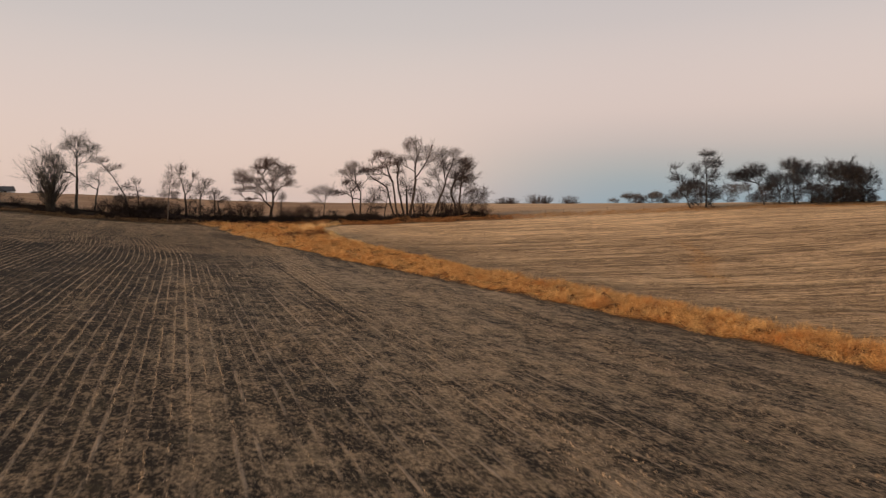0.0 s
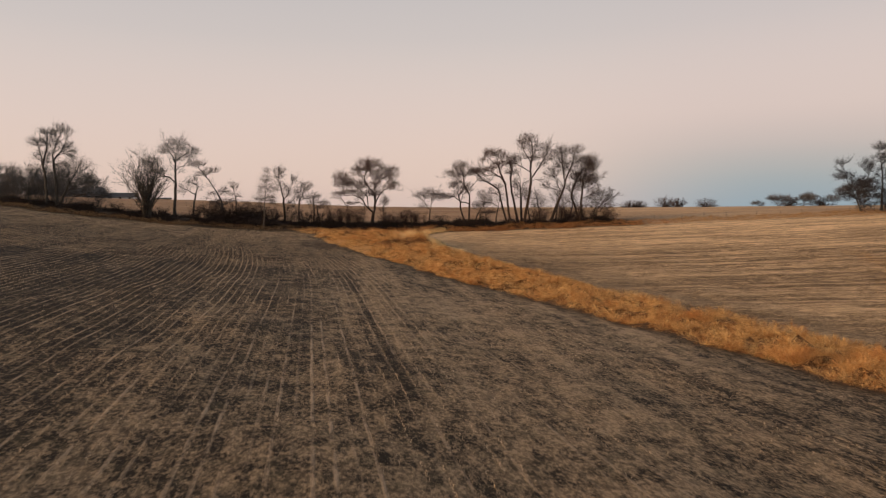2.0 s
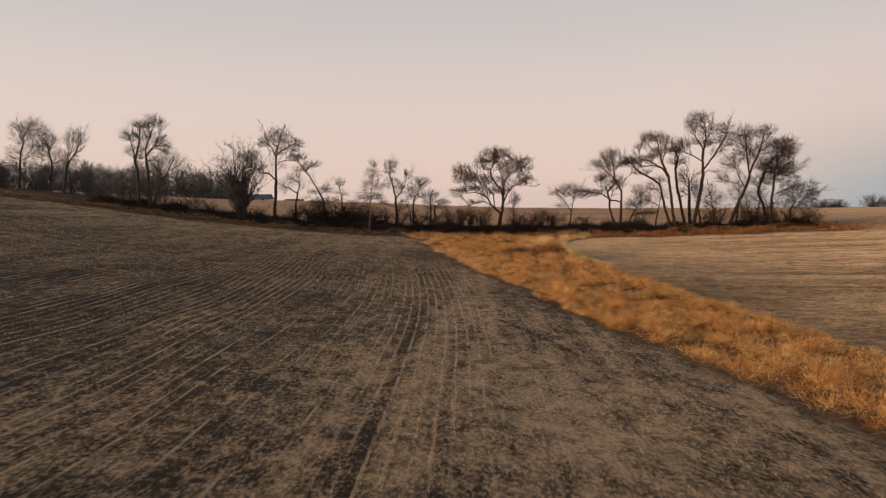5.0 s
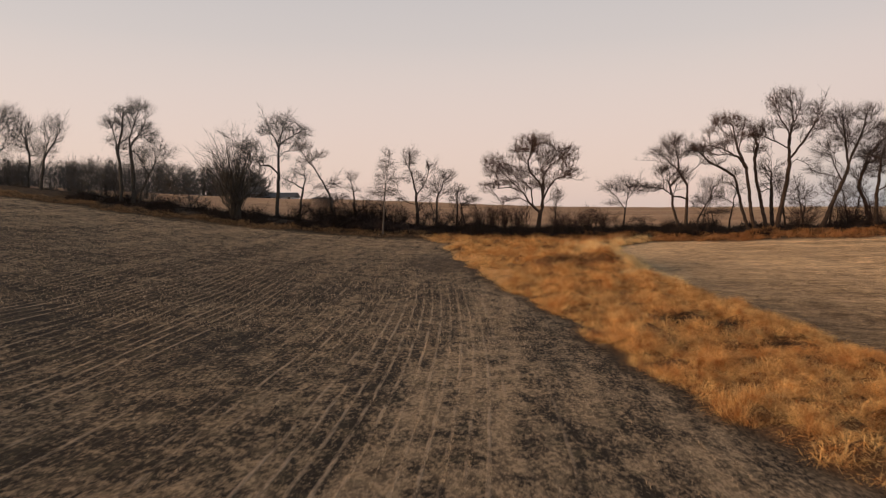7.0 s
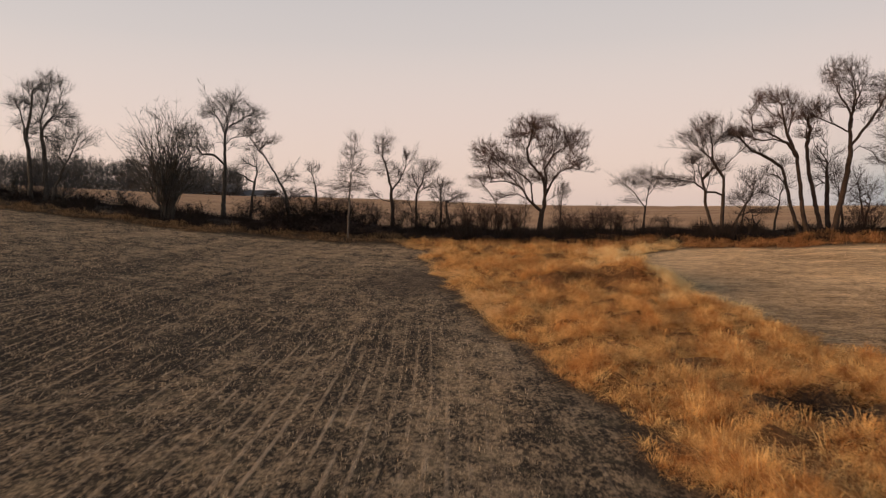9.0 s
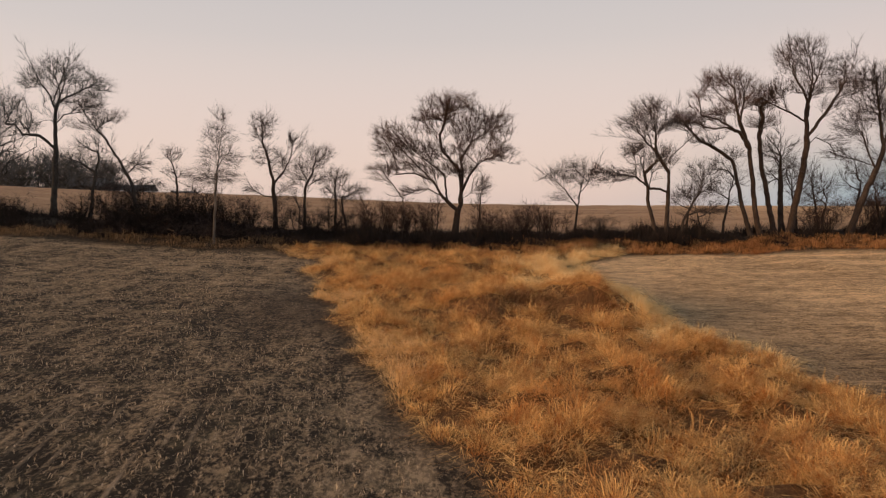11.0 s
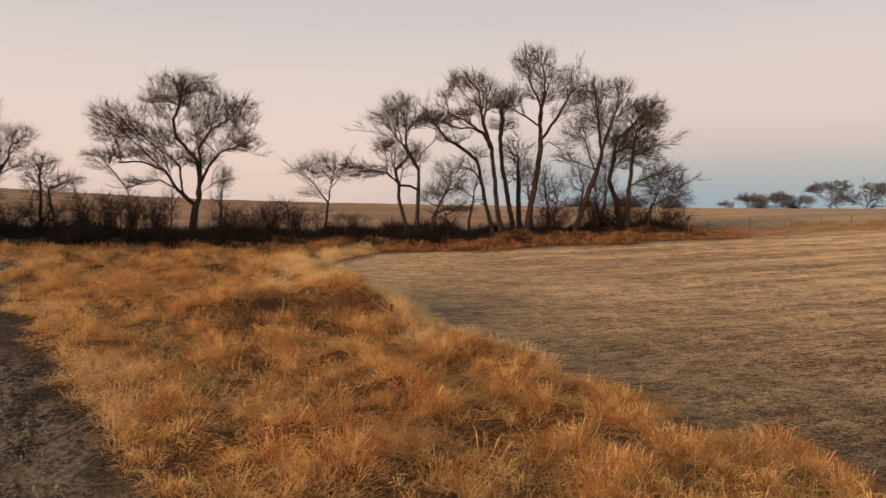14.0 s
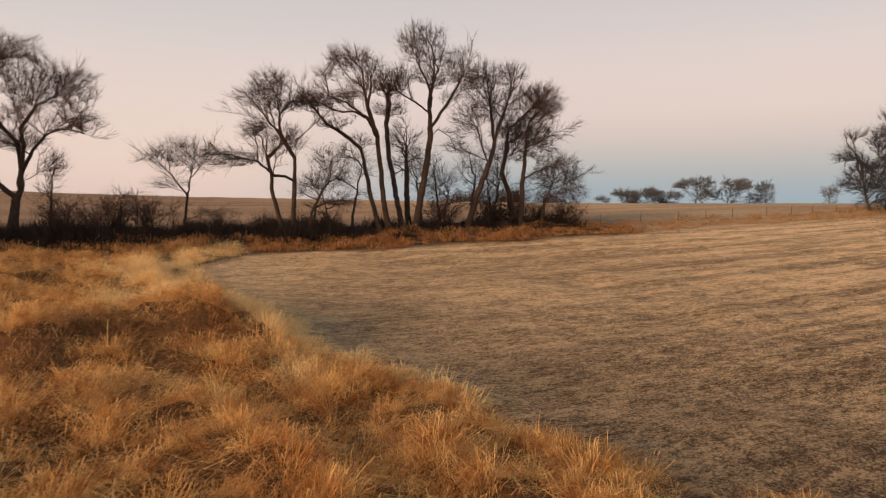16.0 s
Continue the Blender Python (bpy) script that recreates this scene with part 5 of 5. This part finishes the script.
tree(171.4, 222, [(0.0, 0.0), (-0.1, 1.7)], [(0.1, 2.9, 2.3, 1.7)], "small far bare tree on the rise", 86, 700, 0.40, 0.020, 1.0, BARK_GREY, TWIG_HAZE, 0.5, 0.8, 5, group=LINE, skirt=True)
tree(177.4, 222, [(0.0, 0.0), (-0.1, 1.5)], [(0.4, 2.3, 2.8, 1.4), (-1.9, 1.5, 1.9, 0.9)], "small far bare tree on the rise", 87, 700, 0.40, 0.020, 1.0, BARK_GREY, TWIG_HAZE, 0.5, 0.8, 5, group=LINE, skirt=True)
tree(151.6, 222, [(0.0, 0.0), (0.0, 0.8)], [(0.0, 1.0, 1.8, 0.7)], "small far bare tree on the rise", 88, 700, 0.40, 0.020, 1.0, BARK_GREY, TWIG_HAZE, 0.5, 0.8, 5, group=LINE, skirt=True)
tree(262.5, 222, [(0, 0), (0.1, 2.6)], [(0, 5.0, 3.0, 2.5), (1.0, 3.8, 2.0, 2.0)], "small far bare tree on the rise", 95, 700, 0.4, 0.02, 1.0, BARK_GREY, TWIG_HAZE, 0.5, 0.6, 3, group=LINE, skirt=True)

# ---- the wood beyond the fields ----
rngw = random.Random(7)
for i in range(66):
    wx = -70 - 1.7 * i + rngw.uniform(-1.2, 1.2)
    wy = 288 + rngw.uniform(-5, 12)
    hh = rngw.uniform(11.5, 15.0) if i > 2 else 10 + 1.5 * i
    tree(wx, wy, [(0, 0), (rngw.uniform(-0.4, 0.4), hh * 0.25)], [(0, hh * 0.62, 3.2, hh * 0.36), (rngw.uniform(-1, 1), hh * 0.28, 3.6, hh * 0.28)], "bare tree in the dense wood, twigs greyed as haze", 100 + i, 380, 0.8, 0.045, 1.0, BARK_GREY, TWIG_WOOD_HAZE, 0.1, 1.7, 3, group="bare trees of the wood")
for i in range(22):
    wx = -33 - 2.3 * i + rngw.uniform(-1, 1)
    shrub(wx, 147 + rngw.uniform(-2, 4), rngw.uniform(2.0, 3.2), rngw.uniform(2.6, 4.8), 44, "dense dark leafless thicket at the wood's edge", 150 + i, BARK_GREY, TWIG_GREY_HAZE, "thickets at the wood's edge", "thicket", 0.012, True)

# ---- scrub under the trees ----
rngs = random.Random(9)
for i, (sx, sy, w, hh) in enumerate((
        (-31, 143, 1.8, 2.2), (-27.5, 144, 1.6, 1.8), (-19.5, 143, 1.8, 2.0), (-14, 143, 2.2, 2.6), (-12, 144.5, 2.2, 3.0), (-11, 142, 2.4, 2.8), (-9.6, 143.5, 2.4, 3.2), (-8.5, 141.6, 2.4, 3.0), (-7.2, 143.2, 2.6, 3.6), (-6.2, 142, 2.4, 3.4), (-5.0, 144, 2.4, 3.8), (-4.0, 142.4, 2.2, 3.2), (-2.6, 144, 2.2, 3.0), (-1.4, 142.6, 2.0, 2.4),
        (-0.6, 144, 1.6, 2.4), (2.0, 145, 1.6, 2.4), (4.6, 144.5, 2.0, 2.6), (6.6, 145, 1.8, 2.4), (9.2, 146, 1.4, 3.2), (11.0, 146, 1.4, 3.0), (12.6, 146.5, 1.3, 3.2), (14.4, 146, 1.5, 3.2),
        (19.8, 146, 1.6, 2.8), (21.6, 146, 1.7, 2.6), (23.4, 146.5, 1.8, 2.8), (25.4, 147, 1.8, 2.6), (30.5, 147, 1.6, 1.8), (38.4, 144, 1.2, 2.0), (48.4, 143.5, 2.2, 3.4), (50.4, 144.5, 2.2, 3.0), (53.5, 144, 2.2, 4.2), (55.5, 144.5, 2.0, 3.2), (58.5, 144.5, 2.0, 3.4), (60.6, 144.5, 2.0, 3.0), (62.8, 143.4, 1.9, 2.8), (64.0, 142.8, 1.5, 2.0))):
    red = 9 < sx < 28 or sx > 45
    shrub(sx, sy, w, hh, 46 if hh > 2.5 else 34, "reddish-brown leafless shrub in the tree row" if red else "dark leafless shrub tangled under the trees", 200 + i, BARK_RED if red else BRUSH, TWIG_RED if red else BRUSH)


for i in range(50):
    sx = -13 + 0.82 * i + rngs.uniform(-0.5, 0.5)
    if 15.5 < sx < 18.5 or 27.2 < sx < 29:
        continue
    hh = rngs.uniform(2.0, 4.4) * (1.0 if sx < 16 else 0.78)
    tree(sx, 145.5 + rngs.uniform(-1.8, 2.0), [(0, 0), (rngs.uniform(-0.3, 0.3), hh * 0.5)], [(rngs.uniform(-0.3, 0.3), hh * 0.74, 0.8, hh * 0.26), (rngs.uniform(-0.4, 0.4), hh * 0.45, 0.8, hh * 0.2)], "thin leafless sapling in the scrub", 400 + i, 130, 0.24, 0.009, 0.7, BARK_RED if sx > 8 else BARK, TWIG_RED if sx > 8 else TWIG, 0.15, 0.5, 3, group="saplings in the scrub", name="sapling")


# ---- fence ----
def fence():
    rng = random.Random(5)
    bm = bmesh.new()
    bmesh.ops.create_cone(bm, cap_ends=True, segments=8, radius1=0.036, radius2=0.03, depth=1.1, matrix=Matrix.Translation((0, 0, 0.4)))
    bmesh.ops.create_cone(bm, cap_ends=True, segments=8, radius1=0.03, radius2=0.012, depth=0.04, matrix=Matrix.Translation((0, 0, 0.97)))
    me = bpy.data.meshes.new("fence_post")
    bm.to_mesh(me)
    bm.free()
    tops = []
    for i in range(11):
        x = 66 + 5.6 * i + rng.uniform(-0.8, 0.8)
        ob = thing_mesh("fence_post", me, POST_WOOD)
        ob.matrix_world = pose(x, 141.5, ground_at(x, 141.5), rng.uniform(-4, 4), rng.uniform(-4, 4), rng.uniform(0, 90))
        tagged(ob, "weathered round wooden fence post in dry grass", "fence post", "fence posts along the field edge")
        tops.append(Vector((x, 141.5, ground_at(x, 141.5))))
    p = np.array([t + Vector((0, 0, hgt)) for hgt in (0.35, 0.6, 0.87) for t in tops]).reshape(3, 11, 3)
    wire = thing_mesh("fence_wire", tube_mesh("fence_wire", p[:, :-1].reshape(-1, 3), p[:, 1:].reshape(-1, 3), np.full(30, 0.0025), np.full(30, 0.0025)), WIRE)
    tagged(wire, "thin sagging fence wires strung between wooden posts", "fence wire")


fence()


# ---- farm buildings on the far rise ----
def farm_building(x, y, wide, deep, high, roof, wall_mat, label, windows, name="farmhouse"):
    base = new(name)
    base.location = (x, y, ground_at(x, y) - 0.1)
    tagged(base, label, "building")
    bm = bmesh.new()
    box(bm, -wide / 2, wide / 2, -deep / 2, deep / 2, 0, high)
    part("wall", bm, wall_mat, base)
    bm = bmesh.new()
    o = 0.4
    pts = [(-wide / 2 - o, -deep / 2 - o, high - 0.05), (wide / 2 + o, -deep / 2 - o, high - 0.05), (wide / 2 + o, deep / 2 + o, high - 0.05), (-wide / 2 - o, deep / 2 + o, high - 0.05), (-wide / 2 - o, 0, high + roof), (wide / 2 + o, 0, high + roof)]
    v = [bm.verts.new(p) for p in pts]
    for f in ((0, 1, 5, 4), (2, 3, 4, 5), (0, 4, 3), (1, 2, 5), (3, 2, 1, 0)):
        bm.faces.new([v[i] for i in f])
    part("roof", bm, ROOFING, base)
    for i in range(windows):
        wx = -wide / 2 + wide * (i + 0.5) / windows
        bm = bmesh.new()
        box(bm, wx - 0.5, wx + 0.5, -deep / 2 - 0.06, -deep / 2 + 0.02, high * 0.4, high * 0.4 + 1.1)
        win = part("window", bm, SIDING, base)
        bm = bmesh.new()
        box(bm, wx - 0.4, wx + 0.4, -deep / 2 - 0.075, -deep / 2 - 0.05, high * 0.4 + 0.1, high * 0.4 + 1.0)
        part("pane", bm, PANE, win)


farm_building(-67, 266, 9, 7, 2.6, 2.2, DARK_SIDING, "low dark farm building on the far rise", 4)
farm_building(-56.5, 266, 9, 6, 1.8, 1.5, SIDING, "long low shed with pale walls and dark roof", 3, "shed")
farm_building(-43.5, 264, 5, 4, 1.5, 0.35, DARK_SIDING, "small flat-roofed dark shed on the skyline", 0, "shed")
for i, (cx, cy, hh) in enumerate(((-60.5, 258, 4.6), (-64.5, 256, 5.6), (-69, 257, 6.4), (-73.5, 256, 6.0), (-78, 258, 7.0), (-83, 257, 6.4), (-88, 258, 7.4), (-93, 257, 7.0))):
    tree(cx, cy, [(0, 0), (0.1, hh * 0.5)], [(0, hh * 0.45, 2.5, hh * 0.45), (0.3, hh * 0.72, 1.6, hh * 0.28)], "dark dense rounded tree sheltering the farm", 300 + i, 420, 0.55, 0.045, 1.0, BARK_GREY, TWIG_GREY_HAZE, 0.05, 1.2, 4, group="dark trees round the farm", name="shelter_tree")


# ---- weeds ----
for i, (wx, wy, w, hh) in enumerate(((22.0, 91.6, 1.6, 0.7), (23.8, 90.5, 1.6, 0.65), (22.8, 90.0, 1.2, 0.5), (25.0, 86.5, 1.3, 0.55))):
    shrub(wx, wy, w, hh, 70, "low dark tangle of dead weeds in the grass", 500 + i, BRUSH, BRUSH, "dead weeds in the waterway", "dead_weed_clump", 0.006)


def weed_streak():
    """Thin pale weeds along an old furrow in the far field."""
    rng = np.random.default_rng(25)
    n = 2600
    k = rng.uniform(0, 1, n)
    x = 54 + 25 * k + rng.normal(0, 0.9, n)
    y = 58 + 38 * k + 2.5 * np.sin(k * 7) + rng.normal(0, 1.3, n)
    v, t = blades(x, y, rng.uniform(0.1, 0.4, n), rng.uniform(0.02, 0.05, n), rng.uniform(0, 6.28, n), np.abs(rng.normal(0.5, 0.3, n)), rng)
    stand("weed_streak", VERGE_GRASS, v, t, "sparse tan weeds along a furrow in the field", "weeds")


weed_streak()
